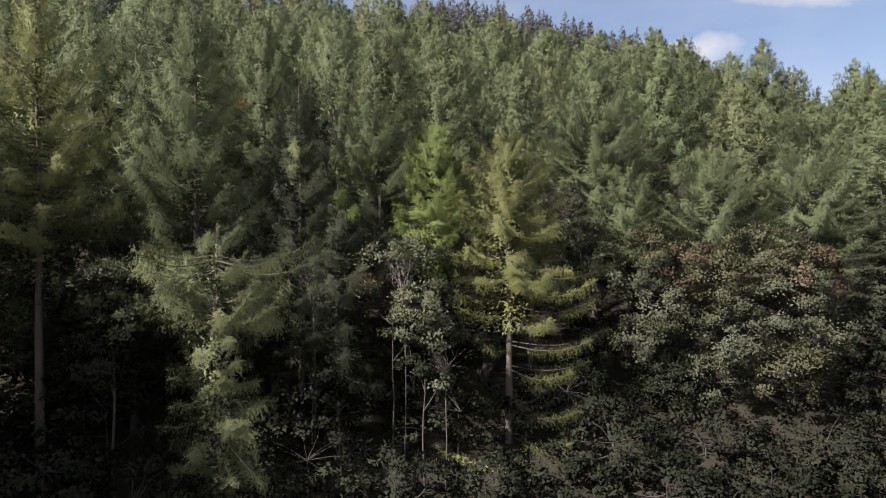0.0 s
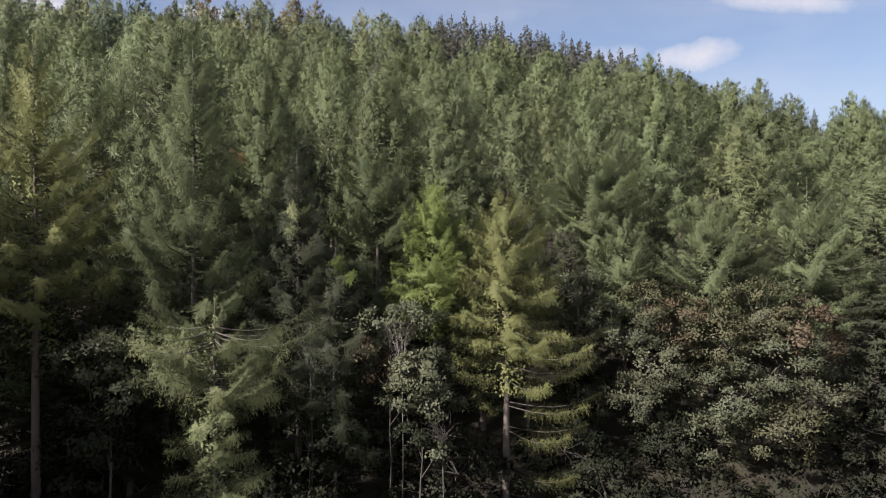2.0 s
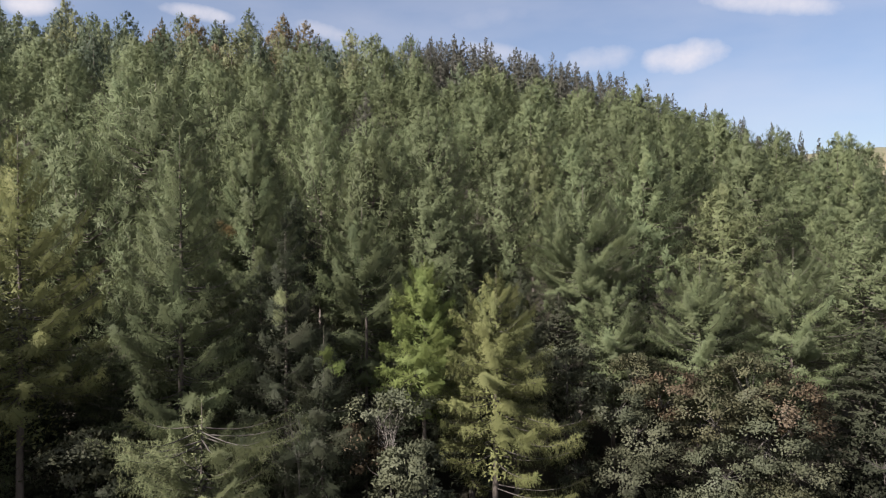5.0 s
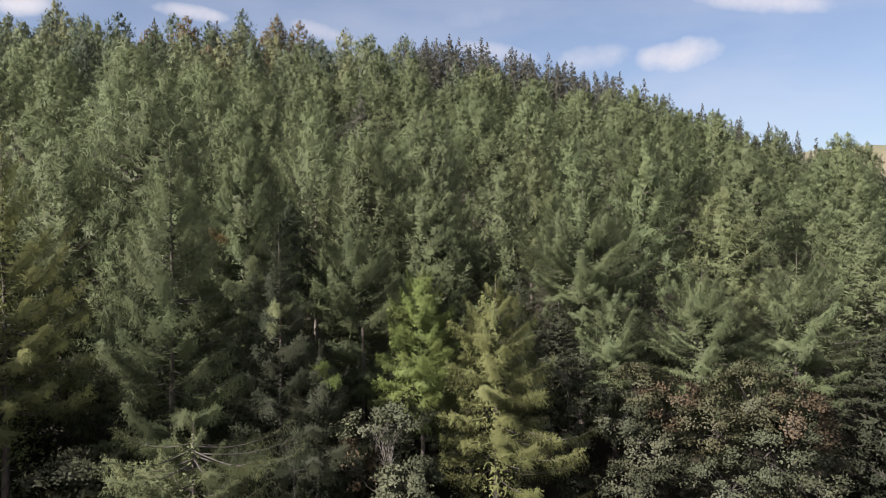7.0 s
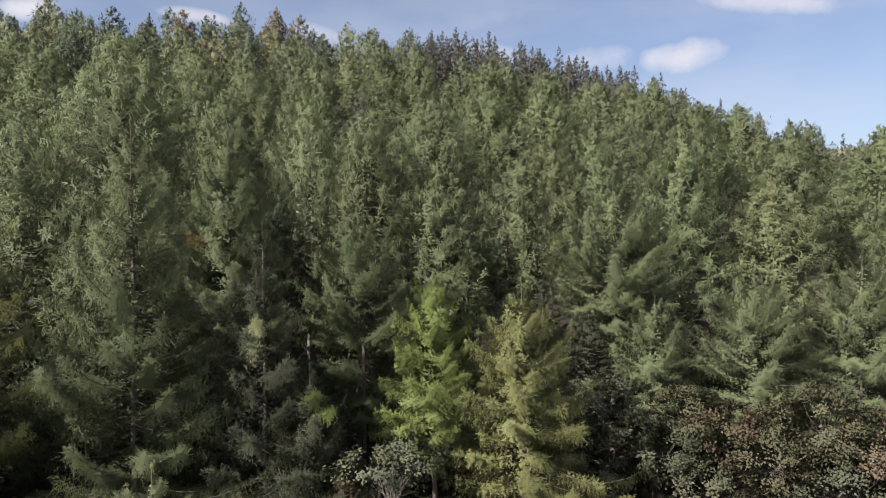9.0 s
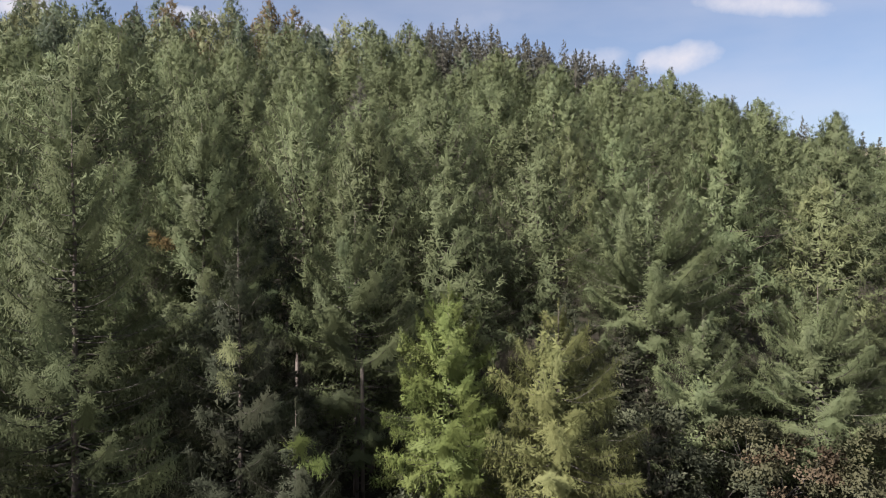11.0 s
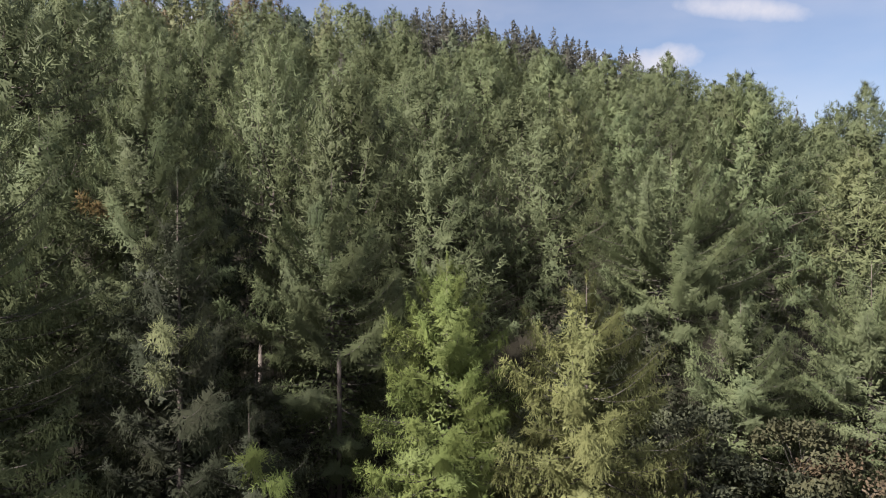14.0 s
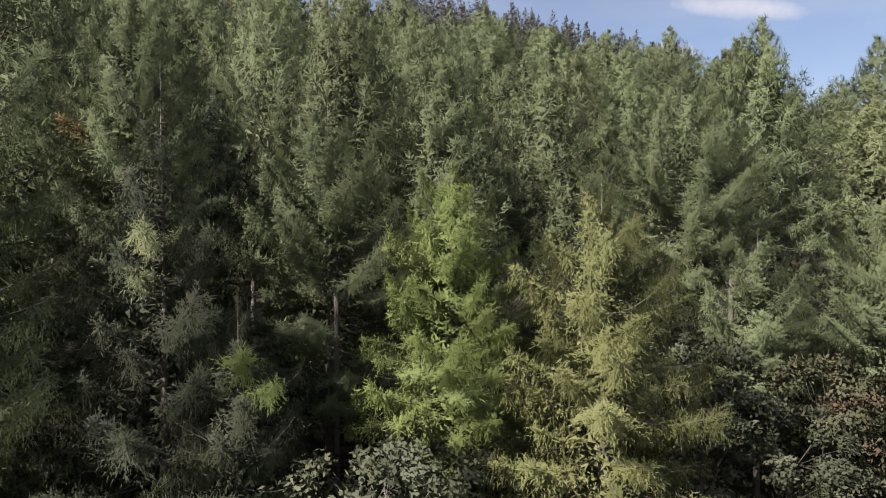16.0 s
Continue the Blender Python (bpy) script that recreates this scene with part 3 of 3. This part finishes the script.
stand.append(pattern("larch_tree", "yellow-green larch in the plantation stand", NEEDLE_STRAW, 37, 18.0, CONE, 0.4, 220, 17, 4, 0.36, 0.062, "plantation larches", lift=UPSWEPT))
stand.append(pattern("spruce_tree", "dark blue-green spruce among the larches, also filling shaded gaps", NEEDLE_DARK, 38, 18.0, SPRUCE, 0.2, 170, 14, 4, 0.30, 0.085, "plantation spruces", lift=(0.8, 0.25, 0.05, -0.1), hang=0.4, erect=0.05))
upper = [pattern("larch_tree", "distant grey-green larch on the upper slope", mat, 41 + i, 17.0, p, c, 150, 10, 4, 0.50, 0.105, "upper slope larches", fill=700, lift=UPSWEPT, bough_wood=False)
         for i, (p, c, mat) in enumerate([(DOME, 0.42, NEEDLE_PALE), (BROAD, 0.45, NEEDLE_GREEN), (CONE, 0.38, NEEDLE_PALE), (BROAD, 0.4, NEEDLE_PALE)])]
upper_spruce = pattern("spruce_tree", "distant dark spruce on the upper slope, greyed for haze", NEEDLE_HAZED, 46, 17.0, SPRUCE, 0.15, 130, 8, 4, 0.40, 0.12, "upper slope spruces", fill=300, lift=(0.7, 0.2, 0.0, -0.15), hang=0.3, erect=0.05, bough_wood=False)

# stand trees: x, y, height of the top, kind, breadth
STAND = [(6.0, 54.2, 26.4, 0, 1.0), (-4.2, 49.6, 27.6, 2, 1.1), (-12.8, 48.3, 27.6, 2, 1.05), (-19.6, 48.4, 31.4, 1, 1.15), (-5.2, 60.8, 31.1, 0, 1.2), (-8.7, 53.9, 29.4, 3, 0.9),
         (-10.5, 64.9, 33.8, 3, 1.0), (-17.2, 70.0, 36.4, 0, 1.1), (-16.2, 59.3, 32.2, 2, 1.1), (18.6, 73.0, 32.6, 1, 1.0), (25.2, 70.5, 33.4, 2, 1.0),
         (9.7, 62.5, 29.3, 5, 0.9), (13.5, 63.5, 29.8, 0, 0.9), (5.8, 82.0, 37.9, 0, 1.1), (-0.2, 65.5, 32.7, 3, 1.0), (0.0, 49.2, 25.5, 4, 0.9), (15.5, 90.7, 38.2, 3, 1.0),
         (22.8, 52.0, 24.6, 5, 1.15), (19.0, 59.5, 29.3, 2, 1.0), (27.8, 58.6, 29.6, 4, 1.0), (16.4, 51.4, 28.2, 4, 0.95), (-23.0, 60.6, 35.6, 1, 1.1), (36.4, 66.3, 26.0, 0, 1.0),
         (-15.0, 82.0, 39.0, 2, 1.0), (-22.3, 70.9, 37.9, 0, 1.0), (23.5, 83.0, 35.6, 3, 0.9), (49.7, 81.0, 31.4, 1, 1.1), (-9.2, 46.0, 23.2, 6, 1.0), (-30.3, 67.9, 36.7, 1, 1.1), (-25.3, 49.7, 28.0, 0, 1.0),
         (-26.5, 38.0, 24.0, 0, 1.1), (-23.0, 44.0, 27.0, 3, 1.1), (30.5, 46.5, 20.5, 1, 1.15), (33.5, 52.5, 23.0, 0, 1.1),
         # low kind 6 trees are added, dark in place of the shaded gaps
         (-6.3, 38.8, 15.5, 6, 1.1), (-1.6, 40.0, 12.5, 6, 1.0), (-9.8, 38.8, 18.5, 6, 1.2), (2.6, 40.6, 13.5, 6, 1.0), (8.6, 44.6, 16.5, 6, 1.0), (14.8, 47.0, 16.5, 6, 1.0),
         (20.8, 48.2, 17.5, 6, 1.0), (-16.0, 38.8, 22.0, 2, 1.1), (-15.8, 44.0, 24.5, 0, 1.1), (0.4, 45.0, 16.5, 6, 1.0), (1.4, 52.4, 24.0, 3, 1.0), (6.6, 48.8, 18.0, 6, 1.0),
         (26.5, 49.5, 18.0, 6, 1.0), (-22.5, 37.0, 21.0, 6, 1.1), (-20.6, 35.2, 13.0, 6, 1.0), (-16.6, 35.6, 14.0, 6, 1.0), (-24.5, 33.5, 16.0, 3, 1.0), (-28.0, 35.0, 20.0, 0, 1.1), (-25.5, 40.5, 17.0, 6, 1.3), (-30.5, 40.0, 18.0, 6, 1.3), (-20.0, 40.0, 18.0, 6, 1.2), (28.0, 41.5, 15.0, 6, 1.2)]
UPPER = [(-12.2, 106.9, 46.5, 0, 1.0), (-2.9, 117.8, 50.0, 3, 1.0), (-43.0, 103.0, 49.8, 1, 1.0)]
taken = [(3.5, 35.3), (-0.3, 36.4), (-10, 29.6), (-19, 31.4), (-12.7, 34.4), (-7.6, 35.4), (-5.3, 33.6), (5.4, 41.2), (12, 43.4), (17.8, 43.9), (24.4, 44.6),
         (11, 48.2), (-4.4, 43.2), (-11.2, 42.6)] + [(t[0], t[1]) for t in STAND + UPPER]


def plant(tree, built, x, y, top, breadth, spin):
    g = float(ground_height(x, y))
    k = (top - g) / built
    m = Matrix.Translation((x, y, g)) @ Matrix.Rotation(spin, 4, "Z") @ Matrix.Diagonal((breadth, breadth, k, 1))
    ob = copy_thing(tree, Matrix.Identity(4))
    ob.matrix_basis = m
    return ob


for x, y, top, kind, breadth in STAND:
    plant(stand[kind], 18.0, x, y, top, breadth, random_trees.uniform(0, 6.28))
for x, y, top, kind, breadth in UPPER:
    plant(upper[kind], 17.0, x, y, top, breadth, random_trees.uniform(0, 6.28))


def in_spruce_belt(x, y):
    """The band of close-set dark spruce below the ridge."""
    return x > -4 and y > 122 - 0.12 * x and y < 156


spots, near = [], {}
for a, b in taken:
    near.setdefault((int(a // 6), int(b // 6)), []).append((a, b, 5.2))
for _ in range(30000):                                          # trees stand at random, never closer than their crowns allow
    x, y = random_trees.uniform(-150, 150), random_trees.uniform(38.5, 172)
    if abs(x) > 22 + 0.78 * y or (y < 46 and -18 < x < 27):
        continue
    gap = random_trees.uniform(6.4, 8.6) if y < 96 else random_trees.uniform(4.8, 6.2)
    if in_spruce_belt(x, y):
        gap = random_trees.uniform(2.6, 3.2)
    cell = (int(x // 6), int(y // 6))
    around = [q for i in (-1, 0, 1) for k in (-1, 0, 1) for q in near.get((cell[0] + i, cell[1] + k), [])]
    if any((x - a) ** 2 + (y - b) ** 2 < min(max(gap, g), gap + 1.5) ** 2 for a, b, g in around):
        continue
    near.setdefault(cell, []).append((x, y, gap * 0.9))
    spots.append((x, y))
spots.sort(key=lambda q: q[1])
far_wood, far_dark, far_russet = Geo(), Geo(), Geo()
far_leaf = [Geo() for _ in FAR_LARCH]
counted = 0
for x, y in spots:
    belt = in_spruce_belt(x, y)
    spruce = belt or random_trees.random() < 0.05
    tall = random_trees.normal(float(np.interp(y, [50, 75, 90, 110, 150], [16.4, 16.2, 14.6, 13.2, 13.4])), 1.7)
    if belt:
        tall = random_trees.normal(14.2, 1.3)
    g = float(ground_height(x, y))
    breadth = random_trees.uniform(0.88, 1.15)
    if y < 62 and abs(x) < 0.72 * y + 10:
        plant(stand[6] if spruce else stand[random_trees.integers(0, 6)], 18.0, x, y, g + tall, breadth, random_trees.uniform(0, 6.28))
    elif y < 112 and abs(x) < 0.7 * y and counted < 190:
        counted += 1
        plant(upper_spruce if spruce else upper[random_trees.integers(0, 4)], 17.0, x, y, g + tall, breadth * 0.95, random_trees.uniform(0, 6.28))
    elif spruce:
        plain_conifer(random_trees, tall, [(q, r * 0.8) for q, r in SPRUCE], 0.2, 90, 4, 2, 0.5, 0.30, 0.15, far_wood, far_dark, (x, y, g), 4, False, 110, lift=(0.7, 0.2, 0.0, -0.1), erect=0.05)
    else:
        russet = -62 < x < -20 and y > 128 and random_trees.random() < 0.35
        plain_conifer(random_trees, tall, [(q, r * 0.85 * breadth) for q, r in (DOME, BROAD, CONE)[random_trees.integers(0, 3)]], 0.35, 80, 6, 3, 0.60, 0.22, 0.18, far_wood, far_russet if russet else far_leaf[random_trees.integers(0, 4)], (x, y, g), 4, False, 120, lift=UPSWEPT)
for tree in stand + upper + [upper_spruce]:                     # the patterns themselves stand in the wood too
    x, y = spots[-1 - (stand + upper + [upper_spruce]).index(tree) * 7]
    tree.location = (x, y, float(ground_height(x, y)) - 2.0)
woods = root_of("far_woods", 0, 150, 0, "far plantation of larch and dark spruce along the ridge", "woods")
woods["kind"] = "stuff"
for label, geo, mat in (("trunks", far_wood, BARK), *[("larch_crowns", leaf, mat) for leaf, mat in zip(far_leaf, FAR_LARCH)], ("spruce_crowns", far_dark, NEEDLE_HAZED), ("russet_crowns", far_russet, NEEDLE_RUST)):
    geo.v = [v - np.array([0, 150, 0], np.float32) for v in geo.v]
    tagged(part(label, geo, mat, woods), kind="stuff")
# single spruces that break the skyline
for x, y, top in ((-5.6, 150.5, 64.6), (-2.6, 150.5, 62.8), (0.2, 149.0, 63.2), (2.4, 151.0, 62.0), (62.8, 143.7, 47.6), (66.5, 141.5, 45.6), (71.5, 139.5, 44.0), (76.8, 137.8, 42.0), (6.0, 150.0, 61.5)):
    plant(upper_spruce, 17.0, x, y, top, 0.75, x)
# trees added out of view to the west, to shade the wood's edge
for x, y, top in ((-25.5, 28.5, 22.0), (-25, 24.5, 25.0), (-25, 20.5, 22.5), (-25, 16.5, 21.0), (-25, 12.5, 20.0), (-30, 26, 29.0), (-30, 21.5, 29.0), (-30, 17, 24.0), (-30, 12, 23.0)):
    plant(stand[3], 18.0, x, y, top, 0.95, x)


# ---- broadleaved trees and shrubs ----
def broadleaf(x, y, base, lobes, label, mats, seed, leaf=0.17, clumps=40, leaves=90, name="broadleaf_tree", bark=BARK_GREY, girth=0.16, sink=0.75):
    """Trunk, limbs to each lobe of the crown, and leaves in flattened clumps over each lobe.
    lobes: right, back, height, radius, flattening, material."""
    rng = np.random.default_rng(seed)
    g = float(ground_height(x, y)) if base is None else base
    tree = root_of(name, x, y, g, label, "shrub" if "shrub" in name or "bush" in name else "tree", "broadleaved trees at the wood's edge")
    highest = max(q[2] for q in lobes) - g
    line = trunk_line(rng, highest * 0.8, 0.05, 8)
    t = Geo()
    t.tube(line, girth * np.linspace(1.1, 0.25, 8), 8)
    part("trunk", t, bark, tree, smooth=True)
    for lx, ly, lz, r, flat, which in lobes:
        centre = np.array([lx, ly, lz - g])
        limb = Geo()
        z0 = min((lz - g) * rng.uniform(0.55, 0.85), line[-1, 2])
        a = np.array([np.interp(z0, line[:, 2], line[:, 0]), np.interp(z0, line[:, 2], line[:, 1]), z0])
        s = np.linspace(0, 1, 6)[:, None]
        path = a * (1 - s) + centre * s + np.array([0, 0, -0.15 * r]) * np.sin(s * 3.14) + rng.normal(0, 0.06 * r, (6, 3)) * s
        limb.tube(path, np.linspace(girth * 0.5, 0.02, 6), 5)
        n = max(6, int(clumps * (r / 2) ** 2))
        d = unit(rng.normal(0, 1, (n, 3)) + np.array([0, 0, 0.25]))
        c = centre + d * np.array([r, r, r * flat]) * (sink + (1.12 - sink) * rng.random((n, 1)))
        for q in c[:: 3]:
            limb.tube(np.stack([path[4], (path[4] + q) / 2 + rng.normal(0, 0.1, 3), q]), [0.02, 0.013, 0.006], 3)
        part("limb", limb, bark, tree, smooth=True)
        size = rng.uniform(0.3, 0.62, n) * min(1.0, 0.55 + r / 5)
        m = n * leaves
        off = rng.normal(0, 1, (m, 3)) * np.array([1, 1, 0.55]) * np.repeat(size, leaves)[:, None] * 0.55
        pos = np.repeat(c, leaves, 0) + off
        way = unit(np.repeat(d, leaves, 0) * 0.7 + rng.normal(0, 0.7, (m, 3)) + np.array([0, 0, -0.15]))
        side = unit(np.cross(way, rng.normal(0, 0.4, (m, 3)) + np.repeat(d, leaves, 0) * 0.8 + np.array([0, 0, 0.6])))
        lf = Geo()
        lf.slivers(pos, way, side, leaf * rng.uniform(0.6, 1.3, m), leaf * 0.62 * rng.uniform(0.7, 1.2, m),
                   unit(np.repeat(d, leaves, 0) + off * 0.8 + np.array([0, 0, 0.45]) + rng.normal(0, 0.2, (m, 3))))
        part("leaves", lf, mats[which], tree)
    return tree


# the last one, for low lobes and bushes, has shade in its leaf colour
OAK = (LEAF_GREY, LEAF_OLIVE, LEAF_RUSSET, LEAF_SHADE)
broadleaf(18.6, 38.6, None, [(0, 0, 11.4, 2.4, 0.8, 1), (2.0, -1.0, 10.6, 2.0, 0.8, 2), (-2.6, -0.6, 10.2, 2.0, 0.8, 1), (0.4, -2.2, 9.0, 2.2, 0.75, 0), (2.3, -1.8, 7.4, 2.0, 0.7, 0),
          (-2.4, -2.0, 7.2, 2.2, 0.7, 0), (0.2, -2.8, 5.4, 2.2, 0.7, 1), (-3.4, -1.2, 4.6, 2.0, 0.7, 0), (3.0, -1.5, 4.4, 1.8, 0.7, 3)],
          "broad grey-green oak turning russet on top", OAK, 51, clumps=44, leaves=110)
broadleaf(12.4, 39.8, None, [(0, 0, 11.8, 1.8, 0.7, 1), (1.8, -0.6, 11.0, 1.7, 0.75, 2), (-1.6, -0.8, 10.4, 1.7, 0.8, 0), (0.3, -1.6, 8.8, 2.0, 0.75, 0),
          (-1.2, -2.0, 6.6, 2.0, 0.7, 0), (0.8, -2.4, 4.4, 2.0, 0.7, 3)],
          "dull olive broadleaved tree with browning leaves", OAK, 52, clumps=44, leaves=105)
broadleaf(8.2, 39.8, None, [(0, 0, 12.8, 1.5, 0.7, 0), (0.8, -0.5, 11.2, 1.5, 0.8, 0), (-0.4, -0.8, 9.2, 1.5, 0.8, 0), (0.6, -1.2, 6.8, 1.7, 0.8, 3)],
          "slender grey-green broadleaved tree", OAK, 53, clumps=44, leaves=105)
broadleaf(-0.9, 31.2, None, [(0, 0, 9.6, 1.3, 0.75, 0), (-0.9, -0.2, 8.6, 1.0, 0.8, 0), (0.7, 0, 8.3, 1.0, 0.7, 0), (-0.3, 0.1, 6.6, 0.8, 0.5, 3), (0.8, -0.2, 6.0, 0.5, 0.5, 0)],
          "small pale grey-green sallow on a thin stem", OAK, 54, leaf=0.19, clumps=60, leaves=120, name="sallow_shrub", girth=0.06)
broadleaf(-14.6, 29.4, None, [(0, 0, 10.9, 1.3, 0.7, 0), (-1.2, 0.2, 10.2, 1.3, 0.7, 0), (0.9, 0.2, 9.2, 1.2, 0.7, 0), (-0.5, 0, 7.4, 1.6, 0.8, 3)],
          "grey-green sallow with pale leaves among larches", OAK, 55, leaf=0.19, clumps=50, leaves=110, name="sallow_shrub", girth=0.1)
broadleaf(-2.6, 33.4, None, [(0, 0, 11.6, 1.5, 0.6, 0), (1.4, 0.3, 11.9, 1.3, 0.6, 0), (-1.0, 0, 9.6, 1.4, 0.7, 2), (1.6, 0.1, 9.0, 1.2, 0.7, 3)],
          "thin half-bare rowan with grey leaves", OAK, 56, leaf=0.17, clumps=40, leaves=80, name="rowan_tree", girth=0.06)
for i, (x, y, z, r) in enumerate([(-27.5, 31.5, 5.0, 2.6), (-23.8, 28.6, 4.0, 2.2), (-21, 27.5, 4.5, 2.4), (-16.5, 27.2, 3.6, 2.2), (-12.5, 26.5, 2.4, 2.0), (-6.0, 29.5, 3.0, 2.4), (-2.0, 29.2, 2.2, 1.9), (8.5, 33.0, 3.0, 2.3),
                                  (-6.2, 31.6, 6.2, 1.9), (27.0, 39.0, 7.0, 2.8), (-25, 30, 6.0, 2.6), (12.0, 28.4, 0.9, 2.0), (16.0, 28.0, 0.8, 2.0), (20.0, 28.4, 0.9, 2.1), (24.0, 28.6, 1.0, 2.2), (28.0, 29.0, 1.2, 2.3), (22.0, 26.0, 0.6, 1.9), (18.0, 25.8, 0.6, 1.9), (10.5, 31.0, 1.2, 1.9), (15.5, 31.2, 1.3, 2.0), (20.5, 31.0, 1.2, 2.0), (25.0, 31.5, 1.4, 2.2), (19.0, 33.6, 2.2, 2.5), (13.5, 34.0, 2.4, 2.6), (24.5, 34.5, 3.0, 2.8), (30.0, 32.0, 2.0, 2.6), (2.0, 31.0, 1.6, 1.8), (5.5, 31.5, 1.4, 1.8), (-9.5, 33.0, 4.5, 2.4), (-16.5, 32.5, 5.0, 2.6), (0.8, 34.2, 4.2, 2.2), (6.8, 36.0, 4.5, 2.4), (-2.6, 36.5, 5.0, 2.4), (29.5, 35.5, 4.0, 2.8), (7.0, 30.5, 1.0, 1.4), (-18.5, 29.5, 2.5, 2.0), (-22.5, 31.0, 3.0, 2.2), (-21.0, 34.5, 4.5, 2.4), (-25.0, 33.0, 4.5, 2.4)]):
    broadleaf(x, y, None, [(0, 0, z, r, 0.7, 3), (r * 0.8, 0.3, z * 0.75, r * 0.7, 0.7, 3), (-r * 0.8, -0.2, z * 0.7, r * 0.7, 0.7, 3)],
              "broadleaved bush with shade-darkened leaves at the wood's edge", OAK, 60 + i, leaf=0.25, clumps=22, leaves=44, name="understorey_bush", girth=0.06)


# ---- dead wood ----
def dead_branches(x, y, z0, top, spread, label, seed, mat=DEADWOOD, stems=5, lean=0.0):
    """A leafless shrub of forked pale stems."""
    rng = np.random.default_rng(seed)
    g = float(ground_height(x, y))
    tree = root_of("bare_shrub", x, y, g, label, "shrub")
    trunk = Geo()
    fork = np.array([0, 0, z0 - g])
    trunk.tube(np.stack([np.zeros(3) - [0, 0, 0.4], fork * 0.5 + [0.08, 0, 0], fork]), [0.045, 0.035, 0.03], 6)
    part("trunk", trunk, BARK_GREY, tree, smooth=True)
    for i in range(stems):
        a = rng.uniform(0, 6.28)
        end = fork + np.array([math.cos(a) * spread * rng.uniform(0.4, 1) + lean, math.sin(a) * spread * 0.6, (top - z0) * rng.uniform(0.6, 1.0)])
        s = np.linspace(0, 1, 6)[:, None]
        line = fork * (1 - s) + end * s + np.cumsum(rng.normal(0, 0.05, (6, 3)), 0) * s
        stem = Geo()
        stem.tube(line, np.linspace(0.012, 0.004, 6), 5)
        for j in range(9):
            k = rng.integers(1, 5)
            d = unit(line[k + 1] - line[k] + rng.normal(0, 0.12, 3) + np.array([rng.normal(0, 0.3), 0, 0.1]))
            tip = line[k] + d * rng.uniform(0.4, 1.1)
            stem.tube(np.stack([line[k], (line[k] + tip) / 2 + rng.normal(0, 0.04, 3), tip]), [0.009, 0.006, 0.003], 4)
        part("stem", stem, mat, tree, smooth=True)


dead_branches(-1.9, 32.8, 9.4, 11.8, 2.3, "bare bleached branches of a dead shrub", 71, stems=7, lean=0.5)
dead_branches(0.1, 30.8, 6.2, 7.8, 1.0, "grey leafless twigs below a sallow", 72, mat=BARK_GREY, stems=7)
dead_branches(-6.3, 32.4, 9.0, 12.4, 0.7, "thin grey leafless sapling in shade", 73, mat=BARK_GREY, stems=5)


def snag(x, y, top, radius, label, seed):
    rng = np.random.default_rng(seed)
    g = float(ground_height(x, y))
    tree = root_of("dead_snag", x, y, g, label, "dead tree")
    t = Geo()
    line = trunk_line(rng, top - g, 0.01, 7)
    t.tube(line, radius * np.linspace(1.25, 0.9, 7), 9)
    for j in range(6):                                           # splintered top
        a = j * 1.05
        p = line[-1] + np.array([math.cos(a), math.sin(a), 0]) * radius * 0.6
        t.tube(np.stack([p - [0, 0, 0.2], p + [0, 0, rng.uniform(0.1, 0.5)]]), [radius * 0.35, 0.01], 4)
    for j in range(5):
        z = (top - g) * rng.uniform(0.5, 0.95)
        b = turned(bough_line(rng, rng.uniform(0.4, 1.2), 0.1, 4), rng.uniform(0, 6.28), (0, 0, z))
        t.tube(b, np.linspace(0.025, 0.006, 4), 4)
    part("trunk", t, BARK, tree, smooth=True)


snag(-3.9, 41.3, 15.3, 0.09, "broken grey dead trunk standing in the stand", 81)
snag(-6.9, 42.2, 15.4, 0.08, "thin dead stem with snapped side twigs", 82)
